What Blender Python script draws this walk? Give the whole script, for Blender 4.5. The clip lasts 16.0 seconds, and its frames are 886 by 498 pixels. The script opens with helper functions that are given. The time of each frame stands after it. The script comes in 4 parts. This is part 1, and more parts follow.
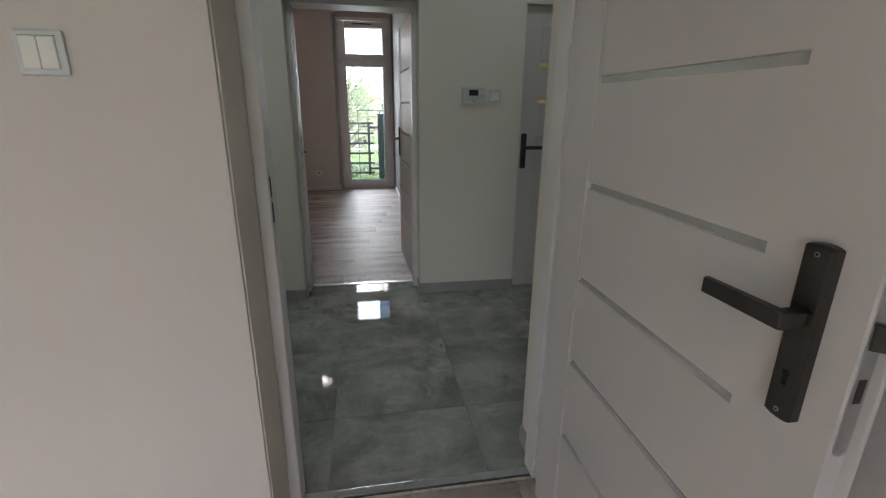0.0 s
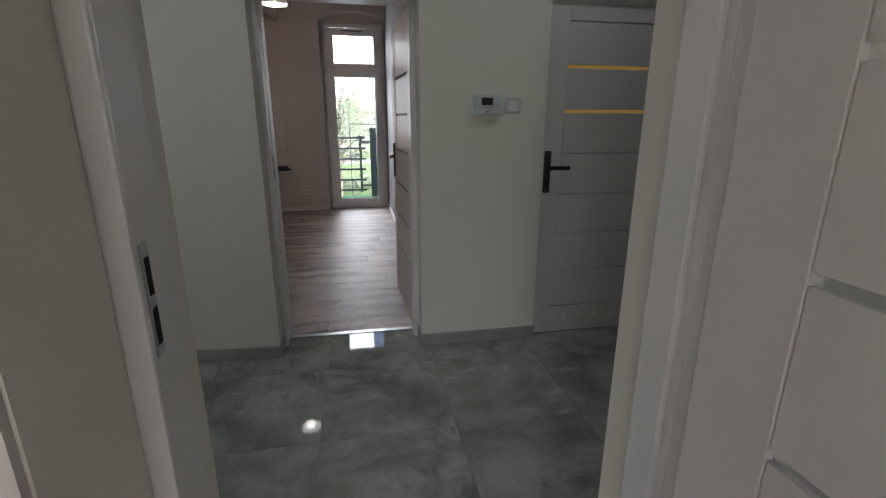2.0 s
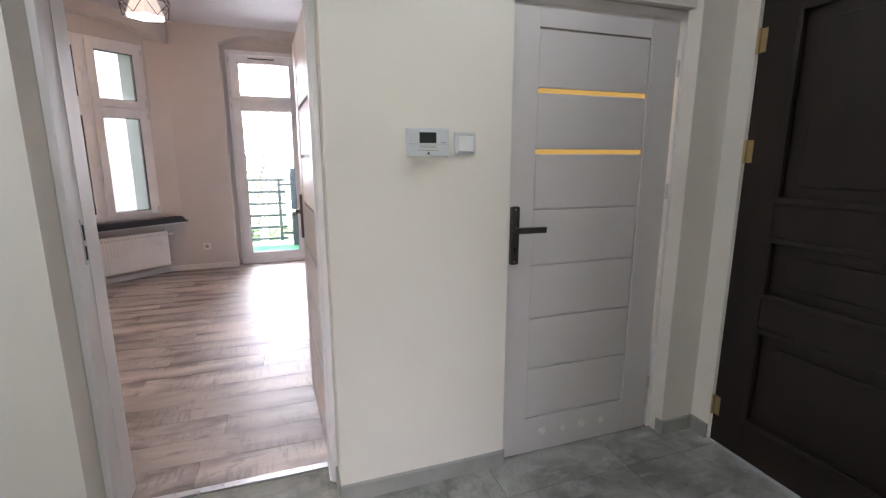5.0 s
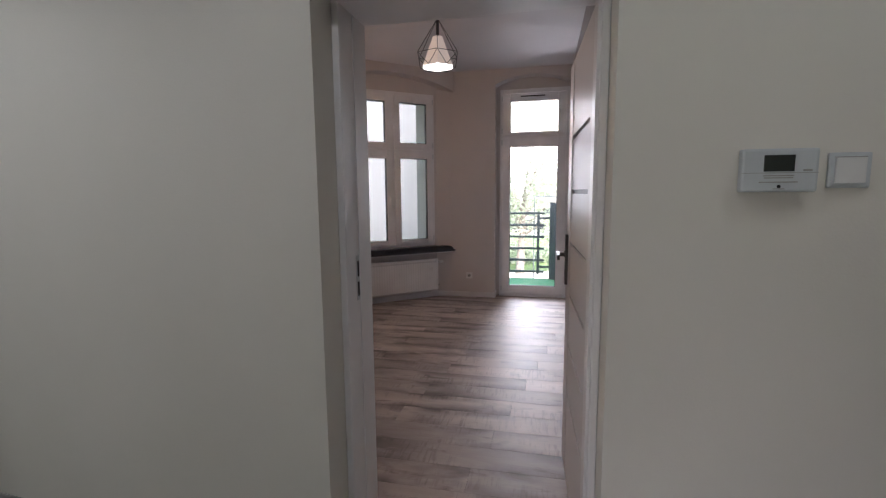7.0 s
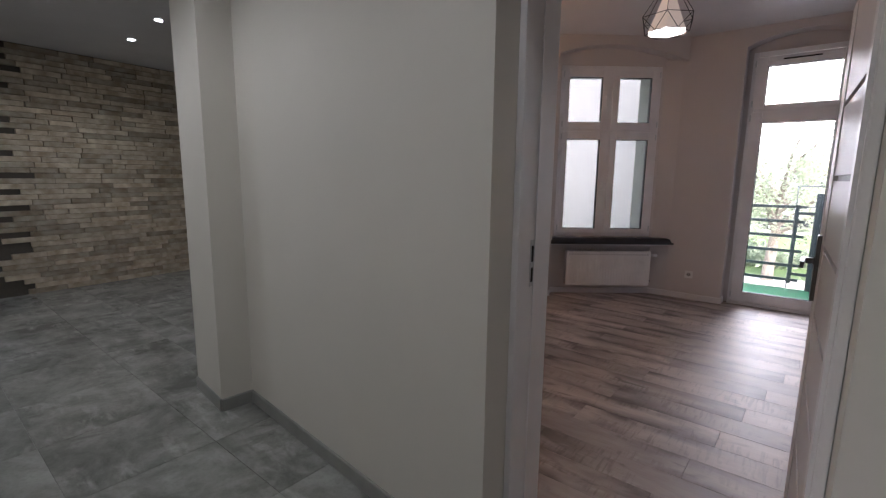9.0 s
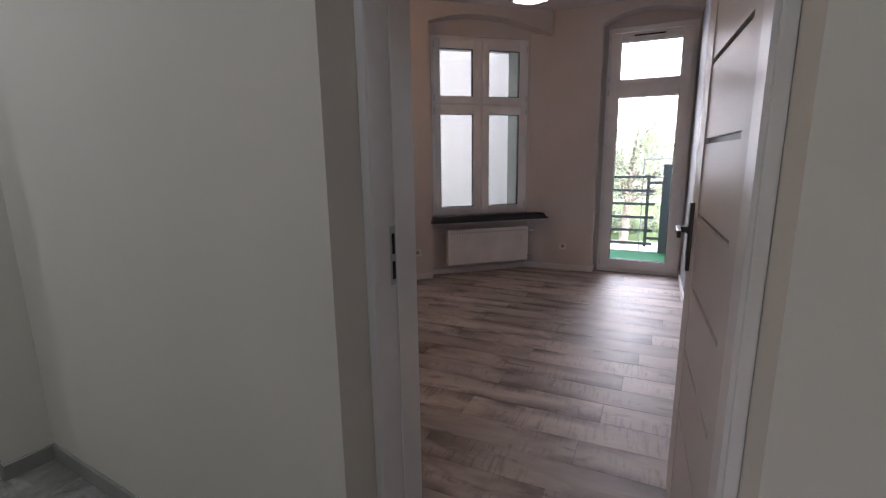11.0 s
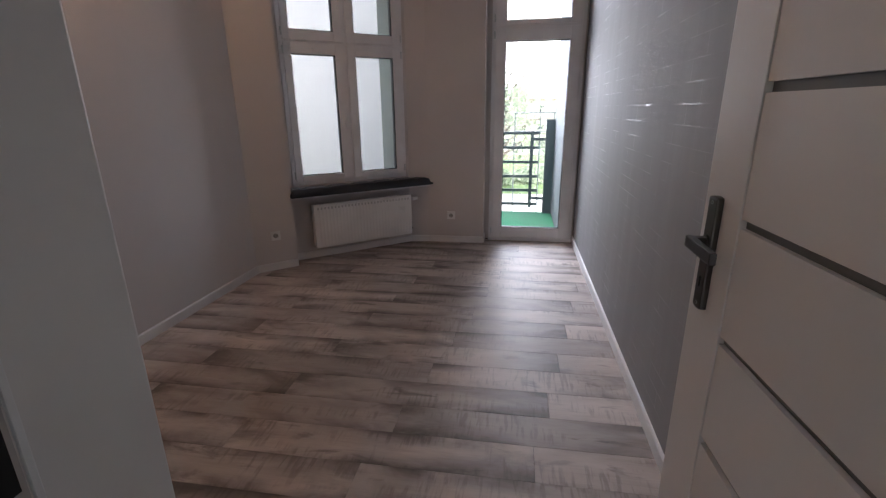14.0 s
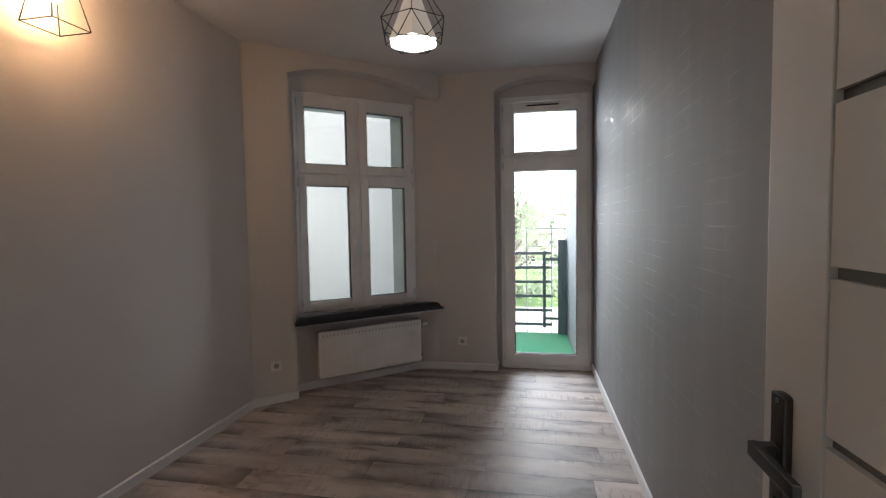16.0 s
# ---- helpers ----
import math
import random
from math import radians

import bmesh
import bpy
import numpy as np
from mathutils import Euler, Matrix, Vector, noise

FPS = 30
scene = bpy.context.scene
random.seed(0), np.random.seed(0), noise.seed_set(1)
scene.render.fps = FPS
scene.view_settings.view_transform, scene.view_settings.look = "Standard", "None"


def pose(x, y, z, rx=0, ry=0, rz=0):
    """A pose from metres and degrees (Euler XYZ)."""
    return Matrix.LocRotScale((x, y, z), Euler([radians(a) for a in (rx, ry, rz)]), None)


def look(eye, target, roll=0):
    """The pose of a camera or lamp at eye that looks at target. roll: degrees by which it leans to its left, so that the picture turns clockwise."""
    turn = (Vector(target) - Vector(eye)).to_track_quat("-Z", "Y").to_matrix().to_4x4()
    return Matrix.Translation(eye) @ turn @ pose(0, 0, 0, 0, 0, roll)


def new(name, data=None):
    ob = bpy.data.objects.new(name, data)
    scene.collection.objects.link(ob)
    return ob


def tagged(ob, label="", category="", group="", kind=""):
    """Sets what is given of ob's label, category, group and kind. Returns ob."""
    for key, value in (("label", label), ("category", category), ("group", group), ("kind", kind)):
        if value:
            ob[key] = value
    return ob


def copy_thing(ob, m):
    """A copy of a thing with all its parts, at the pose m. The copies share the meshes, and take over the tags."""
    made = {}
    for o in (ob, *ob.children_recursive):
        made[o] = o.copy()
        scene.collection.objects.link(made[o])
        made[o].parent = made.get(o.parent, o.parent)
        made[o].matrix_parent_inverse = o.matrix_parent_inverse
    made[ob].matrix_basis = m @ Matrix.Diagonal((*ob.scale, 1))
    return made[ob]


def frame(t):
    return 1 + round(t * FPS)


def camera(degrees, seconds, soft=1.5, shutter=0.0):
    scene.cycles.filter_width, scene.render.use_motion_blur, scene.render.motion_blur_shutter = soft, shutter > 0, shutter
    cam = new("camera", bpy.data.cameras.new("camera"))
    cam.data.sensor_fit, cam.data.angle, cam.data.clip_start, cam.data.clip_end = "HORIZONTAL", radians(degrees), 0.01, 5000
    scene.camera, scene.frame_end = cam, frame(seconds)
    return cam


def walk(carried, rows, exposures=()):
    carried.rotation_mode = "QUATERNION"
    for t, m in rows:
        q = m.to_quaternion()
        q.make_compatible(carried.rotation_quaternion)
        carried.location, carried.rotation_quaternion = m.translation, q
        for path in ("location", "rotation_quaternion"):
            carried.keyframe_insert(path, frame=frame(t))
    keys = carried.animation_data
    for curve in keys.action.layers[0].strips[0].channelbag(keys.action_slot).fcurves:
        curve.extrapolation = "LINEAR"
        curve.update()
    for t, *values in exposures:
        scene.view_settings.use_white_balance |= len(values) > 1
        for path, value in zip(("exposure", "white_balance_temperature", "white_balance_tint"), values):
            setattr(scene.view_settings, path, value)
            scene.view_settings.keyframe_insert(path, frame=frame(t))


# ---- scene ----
cam = camera(88.5, 16.0, soft=1.25)
PATH = [
    (0, (0.028, 0.720, 1.342), (0.353, 2.601, 0.746), 0.6),
    (0.5, (0.009, 0.830, 1.337), (0.343, 2.714, 0.758), 1.1),
    (1, (-0.013, 0.990, 1.334), (0.331, 2.876, 0.766), 1.0),
    (1.5, (0.011, 1.172, 1.326), (0.363, 3.059, 0.766), 0.5),
    (2, (0.060, 1.371, 1.337), (0.415, 3.262, 0.792), 0.2),
    (2.5, (0.105, 1.519, 1.332), (0.458, 3.417, 0.809), 0.2),
    (3, (0.114, 1.712, 1.334), (0.461, 3.621, 0.849), 0.1),
    (3.5, (0.130, 1.883, 1.339), (0.549, 3.783, 0.877), 0.1),
    (3.7, (0.157, 1.964, 1.348), (0.664, 3.842, 0.886), 0.1),
    (5.8, (0.289, 2.402, 1.369), (0.928, 4.274, 1.077), -0.5),
    (6, (0.273, 2.462, 1.372), (0.804, 4.372, 1.110), -0.6),
    (6.5, (0.220, 2.555, 1.370), (0.304, 4.539, 1.129), -1.0),
    (7, (0.234, 2.637, 1.374), (-0.197, 4.574, 1.127), -0.5),
    (7.5, (0.253, 2.684, 1.368), (-0.598, 4.476, 1.113), 0.2),
    (8, (0.289, 2.733, 1.372), (-0.834, 4.366, 1.102), 0.9),
    (8.2, (0.306, 2.741, 1.374), (-0.901, 4.312, 1.097), 0.7),
    (10.3, (0.318, 2.883, 1.345), (-0.933, 4.405, 1.001), 0.5),
    (10.5, (0.294, 2.972, 1.346), (-0.851, 4.572, 0.984), 0.2),
    (11, (0.216, 3.096, 1.333), (-0.607, 4.875, 0.938), -0.8),
    (11.5, (0.179, 3.274, 1.319), (-0.418, 5.116, 0.817), -1.7),
    (12, (0.118, 3.440, 1.313), (-0.404, 5.291, 0.762), -1.8),
    (12.5, (0.108, 3.572, 1.294), (-0.406, 5.404, 0.678), -1.6),
    (13, (0.080, 3.702, 1.304), (-0.388, 5.535, 0.657), -0.3),
    (13.5, (0.015, 3.836, 1.324), (-0.344, 5.695, 0.680), -0.7),
    (14, (-0.060, 3.917, 1.342), (-0.367, 5.803, 0.753), -0.6),
    (14.5, (-0.079, 3.986, 1.364), (-0.384, 5.886, 0.817), -1.0),
    (15, (-0.081, 4.051, 1.382), (-0.387, 5.983, 0.966), -0.8),
    (15.5, (-0.065, 4.094, 1.417), (-0.397, 6.050, 1.166), -1.1),
    (16, (-0.054, 4.097, 1.450), (-0.430, 6.058, 1.337), -1.0),
]
EXPOSURES = [
    (0, 1.95, 5780, 7), (1, 1.95, 5780, 9), (2.5, 2.01, 5780, 10), (3.7, 2.36, 5780, 12), (5.8, 4.15, 5820, 19), (6, 4.05, 5820, 19), (6.5, 3.35, 5860, 19), (7, 2.52, 5820, 18),
    (7.5, 2.47, 5820, 18), (8.2, 2.37, 5820, 20), (10.5, 2.34, 5820, 19), (11.5, 2.22, 5770, 20), (12.5, 2.22, 5730, 22), (13.5, 2.3, 5650, 17), (14.5, 2.25, 5650, 12), (16, 2.2, 5780, 6),
]
walk(cam, [(t, look(eye, target, roll)) for t, eye, target, roll in PATH], EXPOSURES)
SKY, SUN, E_BALC, E_BACK = 0.22, 0.5, 66.0, 2.2
E_PEND, E_SCON, E_SPOT = 0.30, 2.1, 1.6


# ---- light ----
world = bpy.data.worlds.new("world")
scene.world = world
world.use_nodes = True
wn = world.node_tree.nodes
sky = wn.new("ShaderNodeTexSky")
sky.sky_type, sky.sun_disc = "NISHITA", False
sky.sun_elevation, sky.sun_rotation = radians(48), radians(150)
sky.air_density, sky.dust_density, sky.ozone_density = 1.0, 10.0, 0.3
world.node_tree.links.new(sky.outputs[0], wn["Background"].inputs[0])
wn["Background"].inputs[1].default_value = SKY


def lamp(name, kind, m, energy, colour, size=0.1, size_y=None, spot=None):
    data = bpy.data.lights.new(name, kind)
    data.energy, data.color = energy, colour
    if kind == "AREA":
        data.shape, data.size = ("RECTANGLE", size) if size_y else ("SQUARE", size)
        if size_y:
            data.size_y = size_y
    elif kind == "SUN":
        data.angle = size
    else:
        data.shadow_soft_size = size
    if spot:
        data.spot_size, data.spot_blend = radians(spot), 0.6
    ob = new(name, data)
    ob.matrix_world = m
    return ob


lamp("sun", "SUN", look((0, 0, 0), (-0.33, 0.58, -0.74)), SUN, (1.0, 0.96, 0.9), radians(12))

WD = Vector((0.764, 0.645, 0))       # along the window wall
WN = Vector((-0.645, 0.764, 0))      # out of the room through the window
W0 = Vector((-1.976, 7.554, 0))


def wpt(s, off, z):
    return W0 + WD * s + WN * off + Vector((0, 0, z))


lamp("skylight_balcony", "AREA", look((-0.70, 10.9, 2.55), (-0.70, 8.0, 2.55)), E_BALC, (1.0, 0.985, 0.975), 1.9, 3.2)
lamp("skylight_back_window", "AREA", look((-1.0, -1.9, 1.6), (-1.0, 1, 1.3)), E_BACK, (1.0, 0.97, 0.95), 1.6, 1.6)


# ---- materials ----
def mat(name, colour, rough=0.6, metal=0.0, dark=None, scale=6.0, stretch=(1, 1, 1), bump=0.15, bump_scale=90.0,
        rand=0.0, spec=0.5, fine=None, bump_dist=0.002, rough_var=0.08):
    """A surface with broad patches of two tones, fine grain, and a light bump."""
    m = bpy.data.materials.new(name)
    m.use_nodes = True
    nt = m.node_tree
    n, l = nt.nodes, nt.links
    b = n["Principled BSDF"]
    b.inputs["Roughness"].default_value, b.inputs["Metallic"].default_value = rough, metal
    b.inputs["Specular IOR Level"].default_value = spec
    tc = n.new("ShaderNodeTexCoord")
    mp = n.new("ShaderNodeMapping")
    mp.inputs["Scale"].default_value = stretch
    l.new(tc.outputs["Object"], mp.inputs["Vector"])
    vec = mp.outputs["Vector"]
    if rand:
        info = n.new("ShaderNodeObjectInfo")
        mul = n.new("ShaderNodeVectorMath")
        mul.operation = "MULTIPLY_ADD"
        comb = n.new("ShaderNodeCombineXYZ")
        for i in range(3):
            l.new(info.outputs["Random"], comb.inputs[i])
        mul.inputs[1].default_value = (37, 53, 71)
        l.new(comb.outputs[0], mul.inputs[0])
        l.new(vec, mul.inputs[2])
        vec = mul.outputs[0]
    t1 = n.new("ShaderNodeTexNoise")
    t1.inputs["Scale"].default_value, t1.inputs["Detail"].default_value = scale, 5
    l.new(vec, t1.inputs["Vector"])
    dark = dark or tuple(c * 0.88 for c in colour)
    mix = n.new("ShaderNodeMix")
    mix.data_type = "RGBA"
    mix.inputs[6].default_value, mix.inputs[7].default_value = (*dark, 1), (*colour, 1)
    ramp = n.new("ShaderNodeMapRange")
    ramp.inputs[1].default_value, ramp.inputs[2].default_value = 0.32, 0.68
    l.new(t1.outputs[0], ramp.inputs[0])
    l.new(ramp.outputs[0], mix.inputs[0])
    col = mix.outputs[2]
    if rand:
        hsv = n.new("ShaderNodeHueSaturation")
        mr = n.new("ShaderNodeMapRange")
        mr.inputs[3].default_value, mr.inputs[4].default_value = 1 - rand, 1 + rand
        l.new(info.outputs["Random"], mr.inputs[0])
        l.new(mr.outputs[0], hsv.inputs["Value"])
        l.new(col, hsv.inputs["Color"])
        col = hsv.outputs[0]
    l.new(col, b.inputs["Base Color"])
    t2 = n.new("ShaderNodeTexNoise")
    t2.inputs["Scale"].default_value, t2.inputs["Detail"].default_value = bump_scale, 3
    l.new(vec, t2.inputs["Vector"])
    bp = n.new("ShaderNodeBump")
    bp.inputs["Strength"].default_value, bp.inputs["Distance"].default_value = bump, bump_dist
    l.new(t2.outputs[0], bp.inputs["Height"])
    l.new(bp.outputs[0], b.inputs["Normal"])
    rv = n.new("ShaderNodeMapRange")
    rv.inputs[3].default_value, rv.inputs[4].default_value = max(0.0, rough - rough_var), min(1.0, rough + rough_var)
    l.new(t1.outputs[0], rv.inputs[0])
    l.new(rv.outputs[0], b.inputs["Roughness"])
    return m


def glass_mat(name, colour=(1, 1, 1), rough=0.0):
    """Clear window glass: mostly see-through, with a sheen at grazing angles."""
    m = bpy.data.materials.new(name)
    m.use_nodes = True
    nt = m.node_tree
    n, l = nt.nodes, nt.links
    n.remove(n["Principled BSDF"])
    tr, gl, mx, fr = n.new("ShaderNodeBsdfTransparent"), n.new("ShaderNodeBsdfGlossy"), n.new("ShaderNodeMixShader"), n.new("ShaderNodeFresnel")
    tr.inputs[0].default_value = (*colour, 1)
    gl.inputs["Roughness"].default_value = rough
    l.new(fr.outputs[0], mx.inputs[0])
    l.new(tr.outputs[0], mx.inputs[1])
    l.new(gl.outputs[0], mx.inputs[2])
    l.new(mx.outputs[0], n["Material Output"].inputs[0])
    return m


def glow_mat(name, colour, strength, base=(0.8, 0.8, 0.8)):
    m = bpy.data.materials.new(name)
    m.use_nodes = True
    b = m.node_tree.nodes["Principled BSDF"]
    b.inputs["Base Color"].default_value = (*base, 1)
    b.inputs["Emission Color"].default_value = (*colour, 1)
    b.inputs["Emission Strength"].default_value = strength
    return m


M_HALL = mat("hall_paint", (0.76, 0.732, 0.665), 0.75, scale=1.3, dark=(0.72, 0.695, 0.625), bump=0.25, bump_scale=160)
M_ROOM = mat("room_paint", (0.62, 0.585, 0.565), 0.8, scale=1.4, dark=(0.585, 0.55, 0.53), bump=0.25, bump_scale=150)
M_CEIL = mat("ceiling_paint", (0.70, 0.68, 0.68), 0.85, scale=1.0, bump=0.15)
M_IVORY = mat("ivory_plastic", (0.70, 0.64, 0.54), 0.4, scale=8, bump=0.02)
M_DOOR = mat("door_foil", (0.64, 0.615, 0.605), 0.40, scale=2.0, dark=(0.61, 0.588, 0.578), stretch=(1, 1, 0.15), bump=0.12, bump_scale=60)
M_TRIM = mat("white_trim", (0.77, 0.755, 0.75), 0.42, scale=3.0, bump=0.015, rough_var=0.03)
M_PVC = mat("white_pvc", (0.82, 0.82, 0.83), 0.3, scale=4.0, bump=0.03)
M_TILEB = mat("tile_baseboard", (0.36, 0.36, 0.335), 0.35, scale=5, dark=(0.26, 0.265, 0.245), bump=0.05)
M_GROUT = mat("grout", (0.27, 0.275, 0.26), 0.8, scale=40)
M_GUN = mat("gunmetal", (0.09, 0.085, 0.08), 0.32, metal=0.9, scale=30, bump=0.03)
M_STEEL = mat("brushed_steel", (0.55, 0.56, 0.57), 0.3, metal=1.0, scale=30, bump=0.05)
M_PLASTIC = mat("white_plastic", (0.78, 0.78, 0.76), 0.35, scale=8, bump=0.02)
M_HOUSING = mat("pale_grey_plastic", (0.60, 0.635, 0.65), 0.35, scale=8, bump=0.02)
M_SCREEN = mat("lcd_screen", (0.03, 0.035, 0.03), 0.12, scale=9, bump=0.0)
M_DARKWOOD = mat("dark_brown_wood", (0.016, 0.0075, 0.0045), 0.5, scale=5, dark=(0.007, 0.0035, 0.002), stretch=(3, 3, 0.3), bump=0.2, bump_scale=60)
M_BRASS = mat("brass", (0.55, 0.42, 0.22), 0.35, metal=1.0, scale=30)
M_BLACK = mat("black_metal", (0.012, 0.012, 0.013), 0.45, scale=20, bump=0.05)
M_CUSH = mat("black_leatherette", (0.012, 0.012, 0.016), 0.34, scale=14, spec=0.5, dark=(0.007, 0.007, 0.010), bump=0.4, bump_scale=60, bump_dist=0.003)
M_RAD = mat("radiator_enamel", (0.80, 0.79, 0.77), 0.3, scale=4, bump=0.03)
# darker grey that paints the shade inside the radiator's pressed notches
M_NOTCH_SHADE = mat("radiator_notch_shade", (0.52, 0.51, 0.50), 0.4, scale=4, bump=0.03)
M_VOID = mat("dark_slot", (0.01, 0.01, 0.01), 0.9, scale=5)
M_GASKET = mat("rubber_gasket", (0.015, 0.015, 0.016), 0.6, scale=10)
M_FROST = mat("slot_glass_satin", (0.80, 0.81, 0.80), 0.22, scale=10, dark=(0.79, 0.80, 0.79), bump=0.0, metal=0.6, rough_var=0.01)
# the same satin strips, coloured dark for the dim room they reflect
M_FROST_DIM = mat("slot_glass_satin_dim", (0.15, 0.15, 0.15), 0.38, scale=10, bump=0.02, metal=0.3)
# own glow stands in for bathroom light coming through the amber strips
M_AMBER = glow_mat("amber_glow_glass", (1.0, 0.58, 0.12), 0.035, (0.45, 0.30, 0.10))
M_SHADE = glow_mat("lamp_shade_fabric", (1.0, 0.80, 0.62), 0.06, (0.74, 0.68, 0.60))
M_DIFF = glow_mat("lamp_diffuser", (1.0, 0.93, 0.82), 0.9)
M_BULB = glow_mat("bulb_glow", (1.0, 0.72, 0.38), 7.0)
M_SPOT = glow_mat("spot_glow", (0.95, 1.0, 0.98), 4.0)
M_GLASS = glass_mat("window_glass", (0.97, 0.98, 0.98))
M_STONE = mat("split_face_stone", (0.60, 0.54, 0.43), 0.85, scale=9, dark=(0.36, 0.285, 0.195), bump=0.8, bump_scale=35, rand=0.32, bump_dist=0.006)
M_STONEBACK = mat("stone_bed", (0.10, 0.09, 0.075), 0.95, scale=20)
M_TURF = mat("artificial_turf", (0.03, 0.26, 0.10), 0.8, scale=40, dark=(0.02, 0.17, 0.07), bump=0.9, bump_scale=260, bump_dist=0.01)
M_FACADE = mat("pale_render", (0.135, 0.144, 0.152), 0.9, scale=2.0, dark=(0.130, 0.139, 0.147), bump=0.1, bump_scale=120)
M_FACADE2 = mat("grey_render", (0.25, 0.265, 0.245), 0.9, scale=3.0, bump=0.4, bump_scale=120)
M_RAIL = mat("dark_green_grey_paint", (0.075, 0.095, 0.105), 0.45, scale=12, bump=0.1)


def chain(n, l, cur, fac, blend, other):
    """Mixes another colour over the current one by a factor socket."""
    mx = n.new("ShaderNodeMix")
    mx.data_type, mx.blend_type = "RGBA", blend
    l.new(fac, mx.inputs[0])
    if cur is not None:
        l.new(cur, mx.inputs[6])
    mx.inputs[7].default_value = (*other, 1)
    return mx


def piece_vector(n, l, shift):
    """Object coordinates moved by a step of their own for each piece."""
    tc, info, comb, add = n.new("ShaderNodeTexCoord"), n.new("ShaderNodeObjectInfo"), n.new("ShaderNodeCombineXYZ"), n.new("ShaderNodeVectorMath")
    for i in range(3):
        l.new(info.outputs["Random"], comb.inputs[i])
    add.operation = "MULTIPLY_ADD"
    add.inputs[1].default_value = shift
    l.new(comb.outputs[0], add.inputs[0])
    l.new(tc.outputs["Object"], add.inputs[2])
    return tc, info, add.outputs[0]


def noise_mask(n, l, vec, stretch, scale, detail, lo, hi, distort=0.0, rough=0.55, turn=0.0):
    mp = n.new("ShaderNodeMapping")
    mp.inputs["Scale"].default_value = stretch
    mp.inputs["Rotation"].default_value = (0, 0, turn)
    l.new(vec, mp.inputs["Vector"])
    t = n.new("ShaderNodeTexNoise")
    t.inputs["Scale"].default_value, t.inputs["Detail"].default_value = scale, detail
    t.inputs["Distortion"].default_value, t.inputs["Roughness"].default_value = distort, rough
    l.new(mp.outputs[0], t.inputs["Vector"])
    mr = n.new("ShaderNodeMapRange")
    mr.inputs[1].default_value, mr.inputs[2].default_value = lo, hi
    l.new(t.outputs[0], mr.inputs[0])
    return mr.outputs[0]


def times(n, l, a, b):
    m = n.new("ShaderNodeMath")
    m.operation = "MULTIPLY"
    l.new(a, m.inputs[0])
    if isinstance(b, float):
        m.inputs[1].default_value = b
    else:
        l.new(b, m.inputs[1])
    return m.outputs[0]


def tile_mat(name):
    """Polished porcelain with the clouds and trowel streaks of cast concrete."""
    m = bpy.data.materials.new(name)
    m.use_nodes = True
    n, l = m.node_tree.nodes, m.node_tree.links
    b = n["Principled BSDF"]
    tc, info, vec = piece_vector(n, l, (31, 57, 11))
    base = n.new("ShaderNodeMix")
    base.data_type = "RGBA"
    base.inputs[6].default_value, base.inputs[7].default_value = (0.165, 0.168, 0.154, 1), (0.37, 0.376, 0.35, 1)
    l.new(noise_mask(n, l, vec, (1, 1.15, 1), 2.3, 8, 0.36, 0.64, 0.35, 0.66), base.inputs[0])
    cur = base.outputs[2]
    # trowel smears, short and soft
    streak = times(n, l, noise_mask(n, l, vec, (2.2, 6.0, 1), 2.2, 5, 0.50, 0.72, 0.3, 0.6, 0.25), noise_mask(n, l, vec, (1, 1, 1), 2.6, 3, 0.45, 0.62))
    cur = chain(n, l, cur, times(n, l, streak, 0.85), "MIX", (0.47, 0.475, 0.445)).outputs[2]
    dark = times(n, l, noise_mask(n, l, vec, (7.0, 3.0, 1), 1.6, 6, 0.48, 0.70, 0.4, 0.65, -0.2), noise_mask(n, l, vec, (1, 1, 1), 2.1, 3, 0.48, 0.66))
    cur = chain(n, l, cur, times(n, l, dark, 0.85), "MIX", (0.105, 0.102, 0.09)).outputs[2]
    fleck = noise_mask(n, l, vec, (1, 1, 1), 55, 3, 0.50, 0.74)
    cur = chain(n, l, cur, times(n, l, fleck, 0.22), "MIX", (0.13, 0.13, 0.118)).outputs[2]
    l.new(cur, b.inputs["Base Color"])
    rr = n.new("ShaderNodeMapRange")
    rr.inputs[3].default_value, rr.inputs[4].default_value = 0.03, 0.10
    l.new(streak, rr.inputs[0])
    l.new(rr.outputs[0], b.inputs["Roughness"])
    return m


M_TILE = tile_mat("concrete_look_tile")


